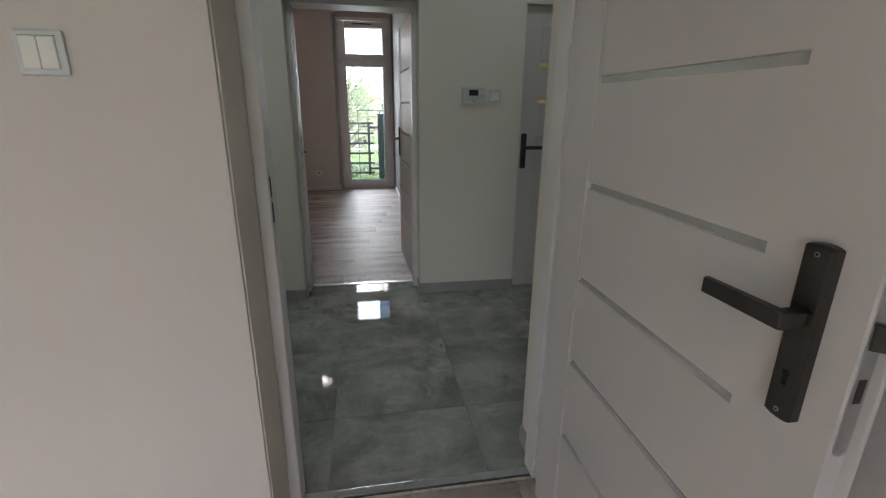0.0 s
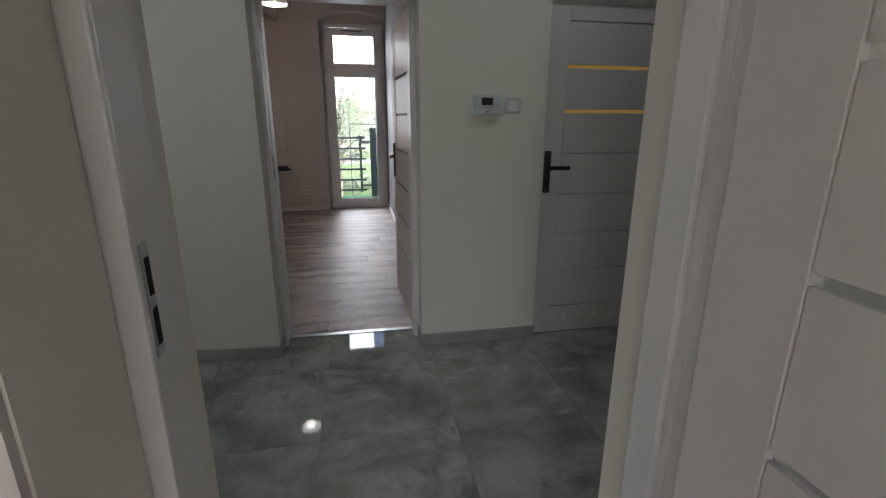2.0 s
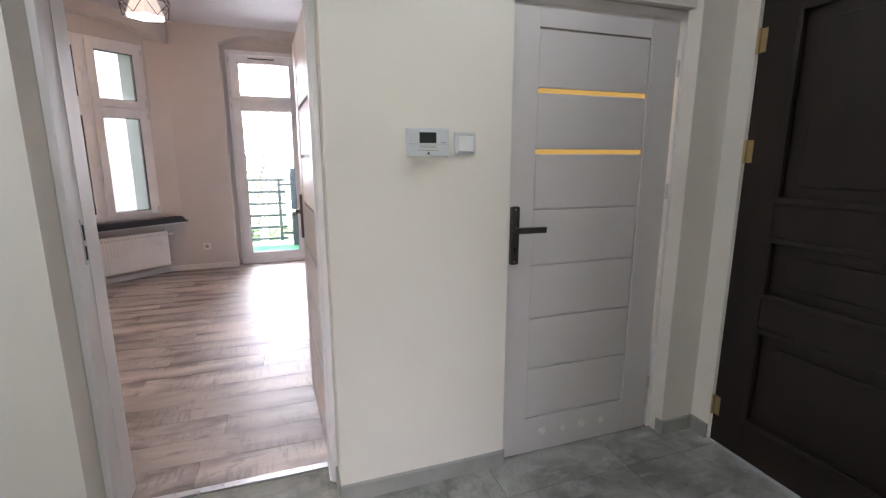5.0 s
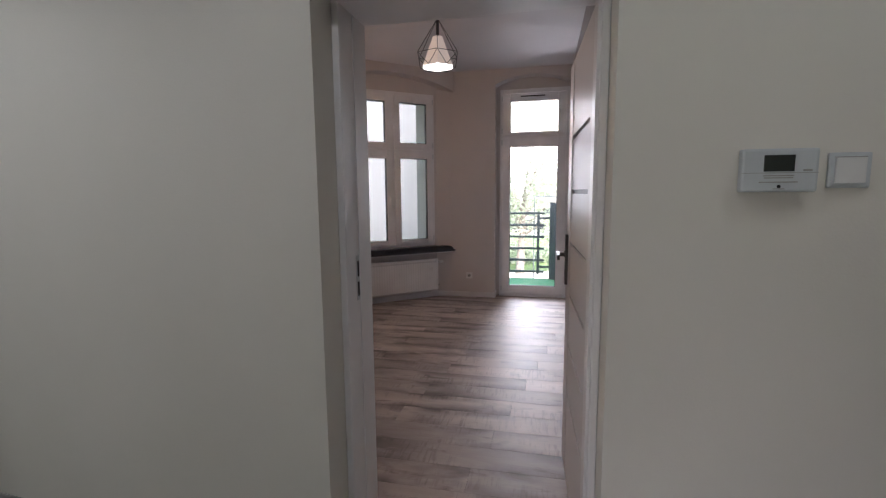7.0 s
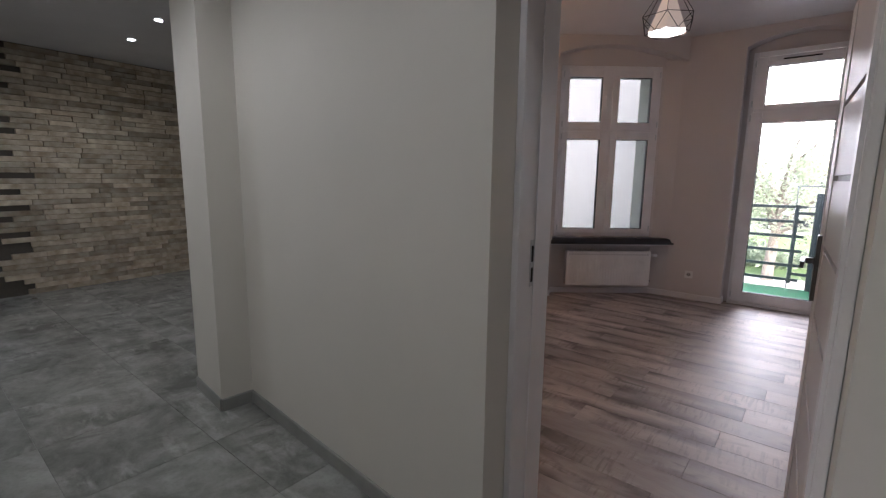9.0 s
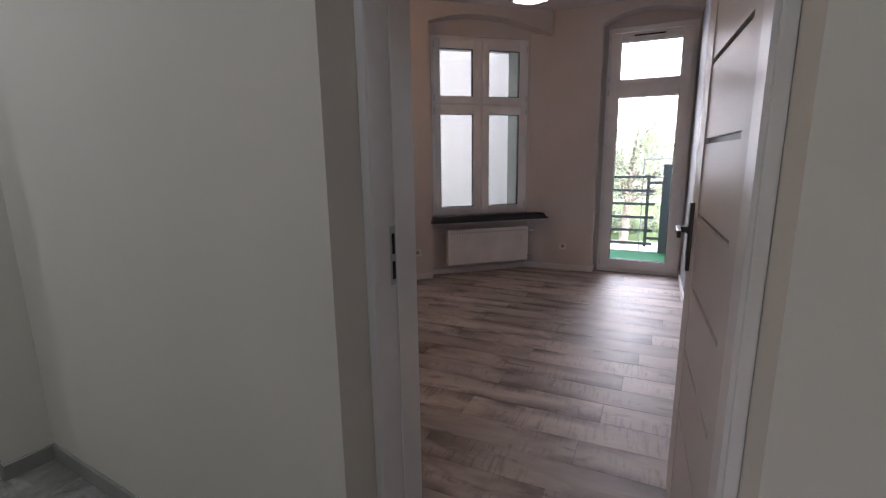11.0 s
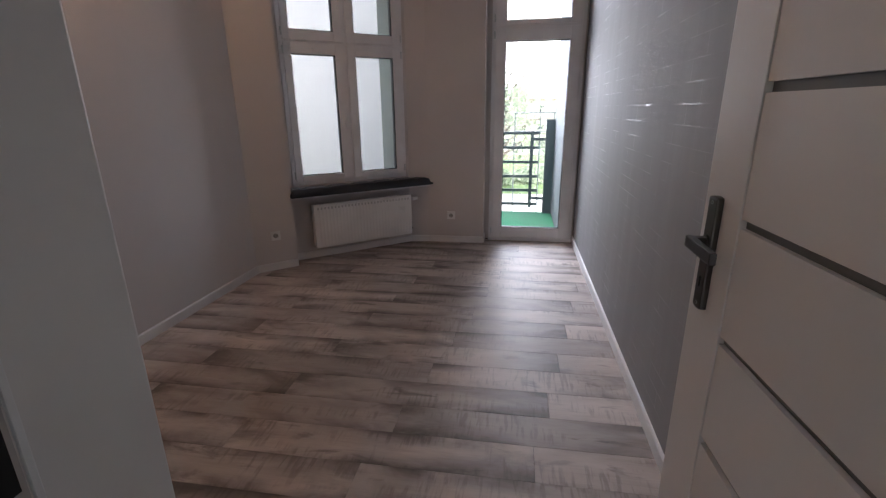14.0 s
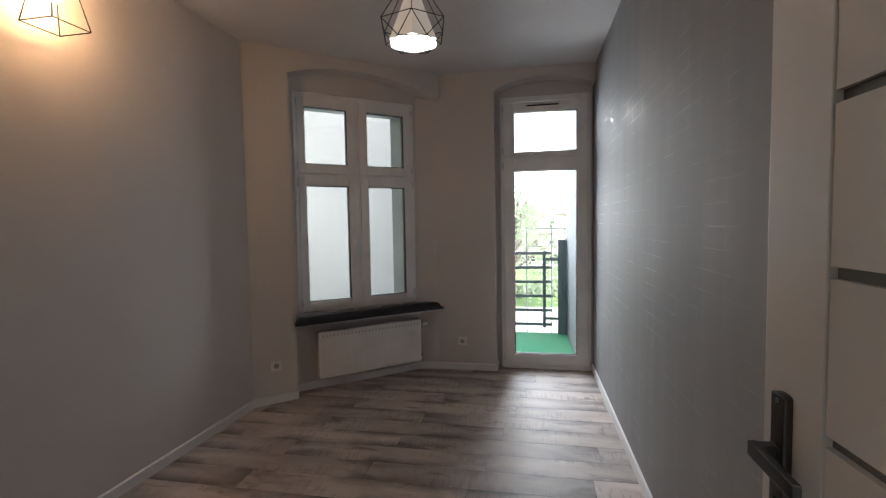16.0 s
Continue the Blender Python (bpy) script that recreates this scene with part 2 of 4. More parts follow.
def plank_mat(name):
    """Rustic grey-brown laminate: grain, patches of saw marks, knots and smoky long edges."""
    m = bpy.data.materials.new(name)
    m.use_nodes = True
    n, l = m.node_tree.nodes, m.node_tree.links
    b = n["Principled BSDF"]
    b.inputs["Specular IOR Level"].default_value = 0.26
    tc, info, vec = piece_vector(n, l, (91, 47, 13))
    base = n.new("ShaderNodeMix")
    base.data_type = "RGBA"
    base.inputs[6].default_value, base.inputs[7].default_value = (0.41, 0.342, 0.303, 1), (0.57, 0.492, 0.446, 1)
    l.new(noise_mask(n, l, vec, (0.9, 3.2, 1), 2.2, 7, 0.34, 0.66, 0.5, 0.58), base.inputs[0])
    cur = base.outputs[2]
    hsv, mr = n.new("ShaderNodeHueSaturation"), n.new("ShaderNodeMapRange")
    mr.inputs[3].default_value, mr.inputs[4].default_value = 0.78, 1.14
    l.new(info.outputs["Random"], mr.inputs[0])
    l.new(mr.outputs[0], hsv.inputs["Value"])
    l.new(cur, hsv.inputs["Color"])
    cur = hsv.outputs[0]
    grain = noise_mask(n, l, vec, (3.0, 60.0, 1), 2.0, 4, 0.52, 0.75)
    cur = chain(n, l, cur, times(n, l, grain, 0.16), "MIX", (0.16, 0.122, 0.10)).outputs[2]
    # bundles of saw marks across the board, in patches
    saw = times(n, l, noise_mask(n, l, vec, (58, 7.0, 1), 1.0, 3, 0.50, 0.62, 0.25, 0.5, 0.05), noise_mask(n, l, vec, (1.4, 4.5, 1), 1.6, 3, 0.47, 0.58))
    cur = chain(n, l, cur, times(n, l, saw, 0.36), "MIX", (0.125, 0.098, 0.084)).outputs[2]
    # smoky long edges and ends
    sep = n.new("ShaderNodeSeparateXYZ")
    l.new(tc.outputs["Object"], sep.inputs[0])
    for axis, lo, hi, stretch, cut, depth in ((1, 0.020, 0.100, (0.9, 1.2, 1), (0.45, 0.62), 0.95), (0, 0.22, 0.66, (1.3, 3.0, 1), (0.42, 0.62), 0.85)):
        ab, ed = n.new("ShaderNodeMath"), n.new("ShaderNodeMapRange")
        ab.operation = "ABSOLUTE"
        l.new(sep.outputs[axis], ab.inputs[0])
        ed.inputs[1].default_value, ed.inputs[2].default_value = lo, hi
        l.new(ab.outputs[0], ed.inputs[0])
        smoke = times(n, l, ed.outputs[0], noise_mask(n, l, vec, stretch, 1.9, 5, *cut, 0.5))
        cur = chain(n, l, cur, times(n, l, smoke, depth), "MIX", (0.095, 0.079, 0.072)).outputs[2]
    blot = noise_mask(n, l, vec, (2.6, 9, 1), 1.6, 5, 0.60, 0.72, 0.5)
    cur = chain(n, l, cur, times(n, l, blot, 0.6), "MIX", (0.10, 0.083, 0.075)).outputs[2]
    pale = noise_mask(n, l, vec, (2.0, 6, 1), 1.8, 5, 0.58, 0.76, 0.9)
    cur = chain(n, l, cur, times(n, l, pale, 0.35), "MIX", (0.50, 0.45, 0.42)).outputs[2]
    l.new(cur, b.inputs["Base Color"])
    rr = n.new("ShaderNodeMapRange")
    rr.inputs[3].default_value, rr.inputs[4].default_value = 0.47, 0.62
    l.new(grain, rr.inputs[0])
    l.new(rr.outputs[0], b.inputs["Roughness"])
    bp = n.new("ShaderNodeBump")
    bp.inputs["Strength"].default_value, bp.inputs["Distance"].default_value = 0.25, 0.0012
    bp.invert = True
    l.new(saw, bp.inputs["Height"])
    l.new(bp.outputs[0], b.inputs["Normal"])
    return m


M_PLANK = plank_mat("rustic_laminate")


def brick_paper(name):
    """Grey wallpaper embossed with a brick pattern; the joints are glossy lines."""
    m = mat(name, (0.285, 0.28, 0.285), 0.5, scale=3.0, dark=(0.26, 0.255, 0.26), spec=0.2, stretch=(2.5, 2.5, 0.3), bump=0.12, bump_scale=70)
    nt = m.node_tree
    n, l = nt.nodes, nt.links
    b = n["Principled BSDF"]
    tc, sep, comb, br = n.new("ShaderNodeTexCoord"), n.new("ShaderNodeSeparateXYZ"), n.new("ShaderNodeCombineXYZ"), n.new("ShaderNodeTexBrick")
    l.new(tc.outputs["Object"], sep.inputs[0])
    l.new(sep.outputs[1], comb.inputs[0])
    l.new(sep.outputs[2], comb.inputs[1])
    l.new(comb.outputs[0], br.inputs["Vector"])
    br.inputs["Scale"].default_value = 1.0
    br.inputs["Brick Width"].default_value, br.inputs["Row Height"].default_value = 0.24, 0.075
    br.inputs["Mortar Size"].default_value, br.inputs["Mortar Smooth"].default_value = 0.0022, 0.3
    mr = n.new("ShaderNodeMapRange")
    mr.inputs[3].default_value, mr.inputs[4].default_value = 0.76, 0.28
    joint = times(n, l, br.outputs["Fac"], noise_mask(n, l, tc.outputs["Object"], (1, 1, 1), 3.6, 3, 0.44, 0.62))
    l.new(joint, mr.inputs[0])
    l.new(mr.outputs[0], b.inputs["Roughness"])
    bp = n.new("ShaderNodeBump")
    bp.inputs["Strength"].default_value, bp.inputs["Distance"].default_value = 0.075, 0.002
    l.new(joint, bp.inputs["Height"])
    old = b.inputs["Normal"].links[0].from_socket
    l.new(old, bp.inputs["Normal"])
    l.new(bp.outputs[0], b.inputs["Normal"])
    return m


M_PAPER = brick_paper("brick_relief_wallpaper")


# ---- building blocks ----
def mesh_from(name, bm, material, parent=None):
    bmesh.ops.recalc_face_normals(bm, faces=bm.faces)
    me = bpy.data.meshes.new(name)
    bm.to_mesh(me)
    bm.free()
    if material:
        me.materials.append(material)
    ob = new(name, me)
    if parent:
        ob.parent = parent
    return ob


def part(name, bm, material, parent, label=""):
    ob = mesh_from(name, bm, material, parent)
    if label:
        ob["label"] = label
    return ob


def box(bm, x0, x1, y0, y1, z0, z1, bevel=0.0):
    r = bmesh.ops.create_cube(bm, size=1, matrix=Matrix.LocRotScale(((x0 + x1) / 2, (y0 + y1) / 2, (z0 + z1) / 2), None, (abs(x1 - x0), abs(y1 - y0), abs(z1 - z0))))
    if bevel:
        es = {e for v in r["verts"] for e in v.link_edges}
        bmesh.ops.bevel(bm, geom=list(es), offset=bevel, segments=2, affect="EDGES", profile=0.6)
    return bm


def block(*dims, bevel=0.0):
    return box(bmesh.new(), *dims, bevel=bevel)


def boxes(*many, bevel=0.0):
    bm = bmesh.new()
    for b in many:
        b2 = bmesh.new()
        box(b2, *b, bevel=bevel)
        me = bpy.data.meshes.new("t")
        b2.to_mesh(me)
        b2.free()
        bm.from_mesh(me)
        bpy.data.meshes.remove(me)
    return bm


def tube(bm, a, b, r, seg=10, r2=None):
    a, b = Vector(a), Vector(b)
    d = b - a
    m = Matrix.Translation((a + b) / 2) @ d.to_track_quat("Z", "Y").to_matrix().to_4x4()
    bmesh.ops.create_cone(bm, cap_ends=True, segments=seg, radius1=r, radius2=r if r2 is None else r2, depth=d.length, matrix=m)
    return bm


def prism(points, z0, z1):
    """A solid over a plan outline."""
    bm = bmesh.new()
    f = bm.faces.new([bm.verts.new((x, y, z0)) for x, y in points])
    r = bmesh.ops.extrude_face_region(bm, geom=[f])
    bmesh.ops.translate(bm, verts=[v for v in r["geom"] if isinstance(v, bmesh.types.BMVert)], vec=(0, 0, z1 - z0))
    return bm


def slab(outline, origin, along, out, depth):
    """A solid over an outline in (s, z) of an upright plane, going depth along out."""
    bm = bmesh.new()
    o, a, n = Vector(origin), Vector(along), Vector(out)
    f = bm.faces.new([bm.verts.new(o + a * s + Vector((0, 0, z))) for s, z in outline])
    r = bmesh.ops.extrude_face_region(bm, geom=[f])
    bmesh.ops.translate(bm, verts=[v for v in r["geom"] if isinstance(v, bmesh.types.BMVert)], vec=n * depth)
    return bm


def structure(name, bm, material, label, category="wall"):
    return tagged(mesh_from(name, bm, material), label, category, kind="structure")


def empty(name, m, label, category, group="", kind=""):
    ob = new(name)
    ob.matrix_world = m
    return tagged(ob, label, category, group, kind)


def arch(s0, s1, z0, z1, rise_at=0.5, n=14):
    """Points of a flat arch from (s1, z0) back to (s0, z0)."""
    return [(s1 + (s0 - s1) * i / n, z0 + (z1 - z0) * (1 - (2 * i / n - 1) ** 2)) for i in range(n + 1)]


# ---- structure ----
YB, YR = 3.89, 4.24          # wall between hall and room: its two faces
YA0, YA1 = 1.80, 2.24        # wall between the first room and the hall
HC, RC = 2.70, 2.88          # ceilings
DL, DR, DT = -0.406, 0.385, 1.965    # clear opening of the room door
AL, AR = -0.233, 0.617       # clear opening of the first door
J = 0.03                     # frame thickness
RL, RR = DL - 0.020, DR + 0.020      # plaster reveals of the room doorway

# first wall, with its door opening
structure("wall_south", boxes((-6.7, AL - J, YA0, YA1, 0, HC), (AR + 0.018, 2.167, YA0 + 0.2, YA1, 0, HC), (AL - J, AR + 0.018, YA0, YA1, DT + J, HC)), M_HALL,
          "cream painted plaster wall with a door opening between two rooms")
# hall wall with room door and bathroom door
BL, BR, BT = 1.118, 1.975, 1.99
structure("wall_north", boxes((RR, BL, YB, 4.128, 0, HC), (RR + 0.03, BL, 4.128, YR, 0, HC), (RL, RR, YB, YR, DT + J, HC), (BL, BR, YB - 0.01, YR, BT, HC),
          (BR, 2.167, 3.845, YR, 0, HC)), M_HALL, "cream painted hall wall with two door openings")
structure("wall_north_skew", prism([(RL, YB), (-2.230, 4.0455), (-2.230, 4.295), (RL, YR)], 0, HC), M_HALL, "cream painted hall wall running slightly askew")
structure("wall_pier", prism([(-2.221, 3.864), (-2.2016, 4.042), (-2.2016, 4.30), (-2.64, 4.30), (-2.64, 3.910)], 0, HC), M_HALL, "cream painted wall pier at the opening to the living area")
structure("wall_east", boxes((2.167, 2.4, 3.742, YR, 0, HC), (2.167, 2.4, YA0, 2.80, 0, HC), (2.167, 2.4, 2.80, 3.742, 2.03, HC)), M_HALL, "cream hall wall around the entrance door")
structure("wall_bath", boxes((0.75, 0.80, YR, 5.2, 0, HC), (2.35, 2.40, YR, 5.2, 0, HC), (0.80, 2.35, 5.15, 5.2, 0, HC)), M_HALL, "plain wall closing the bathroom")
structure("wall_kitchen", boxes((-6.9, -2.64, 6.2, 6.4, 0, HC)), M_HALL, "plain wall closing the living area")
structure("ceiling_hall", boxes((-6.9, 2.4, YA1 - 0.44, YR, HC, HC + 0.1), (-6.9, -2.64, YR, 6.4, HC, HC + 0.1), (0.75, 2.4, YR, 5.2, HC, HC + 0.1)), M_CEIL, "white painted hall ceiling", "ceiling")
# the room
structure("wall_room_east", boxes((0.54, 0.75, YR, 9.0, 0, 3.0)), M_PAPER, "grey wallpapered wall with a faint glossy brick pattern")
structure("wall_room_west", prism([(-2.30, 4.30), (-2.236, 7.32), (-2.64, 7.60), (-2.64, 4.30)], 0, 3.0), M_ROOM, "off-white painted wall of the empty room")
structure("wall_room_south", boxes((-2.28, 0.54, YR - 0.06, YR, HC, 3.0)), M_ROOM, "off-white wall above the room door")
# window wall: a niche under a flat arch, then the outer skin with the opening
def arch_z(u, mid, top, left, right):
    return top - (left if u < mid else right) * (u - mid) ** 2


NICHE = 0.16
out = [(-0.50, 0), (0, 0)] + [(1.40 * i / 18, arch_z(1.40 * i / 18, 0.55, 2.785, 0.31, 0.21)) for i in range(19)] + [(1.40, 3.0), (-0.50, 3.0)]
structure("wall_room_window", slab(out, W0, WD, WN, NICHE), M_ROOM, "off-white wall with an arched window niche down to the floor")
WS0, WS1, WZ0, WZ1 = 0.06, 1.197, 0.685, 2.602


def window_skin(off, depth, s1=WS1, z1=WZ1):
    """A layer of the window wall, as four pieces round the opening."""
    bm = bmesh.new()
    for a, b, c, d in ((-0.5, WS0, 0, 3), (s1, 1.5, 0, 3), (WS0, s1, 0, WZ0), (WS0, s1, z1, 3)):
        t = slab([(a, c), (b, c), (b, d), (a, d)], W0 + WN * off, WD, WN, depth)
        me = bpy.data.meshes.new("t")
        t.to_mesh(me)
        t.free()
        bm.from_mesh(me)
        bpy.data.meshes.remove(me)
    return bm


structure("wall_room_window_back", window_skin(NICHE, 0.07), M_ROOM, "off-white back of the window niche")
structure("wall_room_window_outer", window_skin(NICHE + 0.07, 0.33, 1.128, 2.536), M_FACADE2, "outer wall round the window with deep reveals")
sp1, sp3 = wpt(1.225, NICHE, 0), wpt(1.225, 0.5, 0)
structure("wall_room_splay", prism([(sp1.x, sp1.y), (-0.955, 8.49), (-0.95, 8.66), (sp3.x, sp3.y)], 0, 2.66), M_ROOM, "off-white splayed niche side beside the window")
out = [(-0.955, 0), (-0.385, 0), (-0.385, 2.69)] + list(reversed(arch(-0.385, 0.54, 2.70, 2.80)))[1:-1] + [(0.54, 2.72), (0.54, 3.0), (-0.955, 3.0)]
structure("wall_room_north", slab(out, (0, 8.49, 0), (1, 0, 0), (0, 1, 0), 0.17), M_ROOM, "off-white end wall with an arched balcony door niche")
structure("wall_room_north_outer", boxes((-1.0, -0.335, 8.66, 8.96, 0, 3), (0.522, 0.54, 8.66, 8.96, 0, 3), (-0.335, 0.522, 8.66, 8.96, 2.64, 3)), M_ROOM, "outer wall round the balcony door")
structure("ceiling_room", boxes((-2.7, 0.6, YR - 0.06, 8.9, RC, RC + 0.1)), M_CEIL, "white painted room ceiling", "ceiling")
# first room, where the walk begins
structure("wall_start_west", boxes((-2.7, -2.5, -2.0, YA0, 0, HC)), M_ROOM, "plain cream wall")
structure("wall_start_east", boxes((0.69, 0.9, -2.0, YA0 + 0.2, 0, HC)), M_ROOM, "cream painted wall behind the open door")
structure("wall_start_south", boxes((-2.7, -1.9, -2.2, -2.0, 0, HC), (-0.1, 0.9, -2.2, -2.0, 0, HC), (-1.9, -0.1, -2.2, -2.0, 0, 0.75), (-1.9, -0.1, -2.2, -2.0, 2.45, HC)), M_ROOM, "plain wall with a window opening")
structure("ceiling_start", boxes((-2.7, 0.9, -2.2, YA0, HC, HC + 0.1)), M_CEIL, "white painted ceiling of the first room", "ceiling")
structure("wall_start_north_face", boxes((-2.5, AL - J - 0.004, YA0 - 0.012, YA0, 0, HC)), M_ROOM, "pinkish cream painted wall beside the door")


# baseboards
def skirting(name, pts, h, t, material, label):
    """A baseboard along a plan line, the wall being to its left."""
    bm = bmesh.new()
    for (x0, y0), (x1, y1) in zip(pts, pts[1:]):
        d = Vector((x1 - x0, y1 - y0, 0))
        n = Vector((d.y, -d.x, 0)).normalized()
        a, b = Vector((x0, y0, 0)) + d.normalized() * 0.0, Vector((x1, y1, 0))
        prof = [(0, 0), (t, 0), (t, h - 0.006), (t - 0.005, h), (0, h)]
        va = [bm.verts.new(a + n * u + Vector((0, 0, w))) for u, w in prof]
        vb = [bm.verts.new(b + n * u + Vector((0, 0, w))) for u, w in prof]
        bm.faces.new(va)
        bm.faces.new(list(reversed(vb)))
        for i in range(5):
            bm.faces.new((va[i], va[(i + 1) % 5], vb[(i + 1) % 5], vb[i]))
    return tagged(mesh_from(name, bm, material), label, "baseboard", kind="structure")


TB = "grey tile baseboard along the hall wall"
skirting("baseboard", [(-2.2016, 4.043), (RL, YB)], 0.075, 0.010, M_TILEB, TB)
skirting("baseboard", [(-2.64, 3.910), (-2.221, 3.864), (-2.2016, 4.043)], 0.075, 0.010, M_TILEB, TB)
skirting("baseboard", [(RL, YB), (RL, 4.016)], 0.075, 0.010, M_TILEB, TB)
skirting("baseboard", [(RR, 4.016), (RR, YB), (BL, YB), (BL, 3.915)], 0.075, 0.010, M_TILEB, TB)
skirting("baseboard", [(BR + 0.02, 3.92), (BR, 3.845), (2.167, 3.845), (2.167, 3.745)], 0.075, 0.010, M_TILEB, TB)
skirting("baseboard", [(2.167, YA1), (AR + 0.018, YA1), (AR + 0.018, YA1 - 0.12)], 0.075, 0.010, M_TILEB, TB)
skirting("baseboard", [(AL - J, YA1 - 0.12), (AL - J, YA1), (-6.0, YA1)], 0.075, 0.010, M_TILEB, TB)
WB = "white baseboard along the room wall"
pn = W0 + WD * 0.0
skirting("baseboard", [(-2.30, 4.30), (-2.236, 7.32), (pn.x, pn.y)], 0.065, 0.014, M_TRIM, WB)
pe = sp1
skirting("baseboard", [(pe.x, pe.y), (-0.955, 8.49), (-0.385, 8.49), (-0.385, 8.63)], 0.065, 0.014, M_TRIM, WB)
nl, nr = wpt(0.005, NICHE, 0), wpt(1.22, NICHE, 0)
skirting("baseboard", [(nl.x, nl.y), (nr.x, nr.y)], 0.065, 0.014, M_TRIM, "white baseboard along the niche below the radiator")
skirting("baseboard", [(0.54, 8.63), (0.54, YR)], 0.065, 0.014, M_TRIM, WB)
skirting("baseboard", [(0.69, YA0 + 0.2), (0.69, -2.0)], 0.065, 0.014, M_TRIM, WB)

# floors
structure("floor_hall", boxes((-6.9, 2.2, 2.065, 4.145, -0.1, -0.004), (-6.9, -2.64, 4.145, 6.3, -0.1, -0.004), (0.8, 2.35, 4.145, 5.2, -0.1, -0.004)), M_GROUT, "polished grey concrete-look tile floor", "floor")
structure("floor_room", boxes((-2.66, 0.6, 4.145, 8.7, -0.1, -0.004)), M_VOID, "rustic grey-brown laminate floor", "floor")
structure("floor_start", boxes((-2.7, 0.9, -2.2, 2.065, -0.1, -0.004)), M_VOID, "rustic laminate floor of the first room", "floor")
structure("threshold", boxes((DL, DR, 4.125, 4.16, -0.004, 0.005), bevel=0.002), M_STEEL, "thin metal threshold strip between tile and laminate", "threshold")
structure("threshold", boxes((AL, AR, 2.05, 2.085, -0.004, 0.005), bevel=0.002), M_STEEL, "thin metal threshold strip between laminate and tile", "threshold")


# ---- doors ----
LEAF_W, LEAF_H = 0.84, 1.955
SLOTS = [0.385 + 0.2505 * k for k in range(6)]


def handle_set(parent, face, metal):
    """Long plate with bowed ends, angular lever on a square neck and a keyhole, on one face (+1 or -1 along y)."""
    x = 0.777

    def yb(a, b):
        return (min(face * a, face * b), max(face * a, face * b))

    bow = [(0.0195 * math.cos(math.pi * k / 8), 0.005 * math.sin(math.pi * k / 8)) for k in range(9)]
    rim = [(x + u, 1.163 + v) for u, v in bow] + [(x - u, 0.926 - v) for u, v in bow]
    bm = slab(rim, (0, face * 0.017, 0), (1, 0, 0), (0, face, 0), 0.016)
    bmesh.ops.bevel(bm, geom=[e for e in bm.edges if all(abs(abs(v.co.y) - 0.033) < 1e-4 for v in e.verts)], offset=0.004, segments=2, affect="EDGES", profile=0.6)
    pl = part("plate", bm, metal, parent, "long gunmetal door plate with bowed ends")
    part("collar", tube(bmesh.new(), (x, face * 0.032, 1.071), (x, face * 0.037, 1.071), 0.0155, 18), metal, pl)
    part("neck", block(x - 0.0105, x + 0.0105, *yb(0.036, 0.062), 1.0605, 1.0815, bevel=0.002), metal, pl)
    lv = bmesh.new()
    grip = [(x + 0.012, 0.058), (x + 0.008, 0.073), (x - 0.122, 0.078), (x - 0.126, 0.066), (x - 0.012, 0.058)]
    f = lv.faces.new([lv.verts.new((u, face * w, 1.059)) for u, w in grip])
    r = bmesh.ops.extrude_face_region(lv, geom=[f])
    bmesh.ops.translate(lv, verts=[v for v in r["geom"] if isinstance(v, bmesh.types.BMVert)], vec=(0, 0, 0.024))
    bmesh.ops.bevel(lv, geom=list(lv.edges), offset=0.0022, segments=2, affect="EDGES", profile=0.6)
    part("lever", lv, metal, pl, "flat angular gunmetal lever")
    kh = tube(bmesh.new(), (x, face * 0.0325, 0.990), (x, face * 0.0336, 0.990), 0.0052, 14)
    box(kh, x - 0.0032, x + 0.0032, *yb(0.0325, 0.0336), 0.972, 0.988)
    part("keyhole", kh, M_VOID, pl)
    for z in (0.934, 1.155):
        sc = part("screw", tube(bmesh.new(), (x, face * 0.0325, z), (x, face * 0.0340, z), 0.0036, 12), M_STEEL, pl)
        part("screw_slot", block(x - 0.0018, x + 0.0018, *yb(0.0338, 0.0343), z - 0.0018, z + 0.0018), M_VOID, sc)


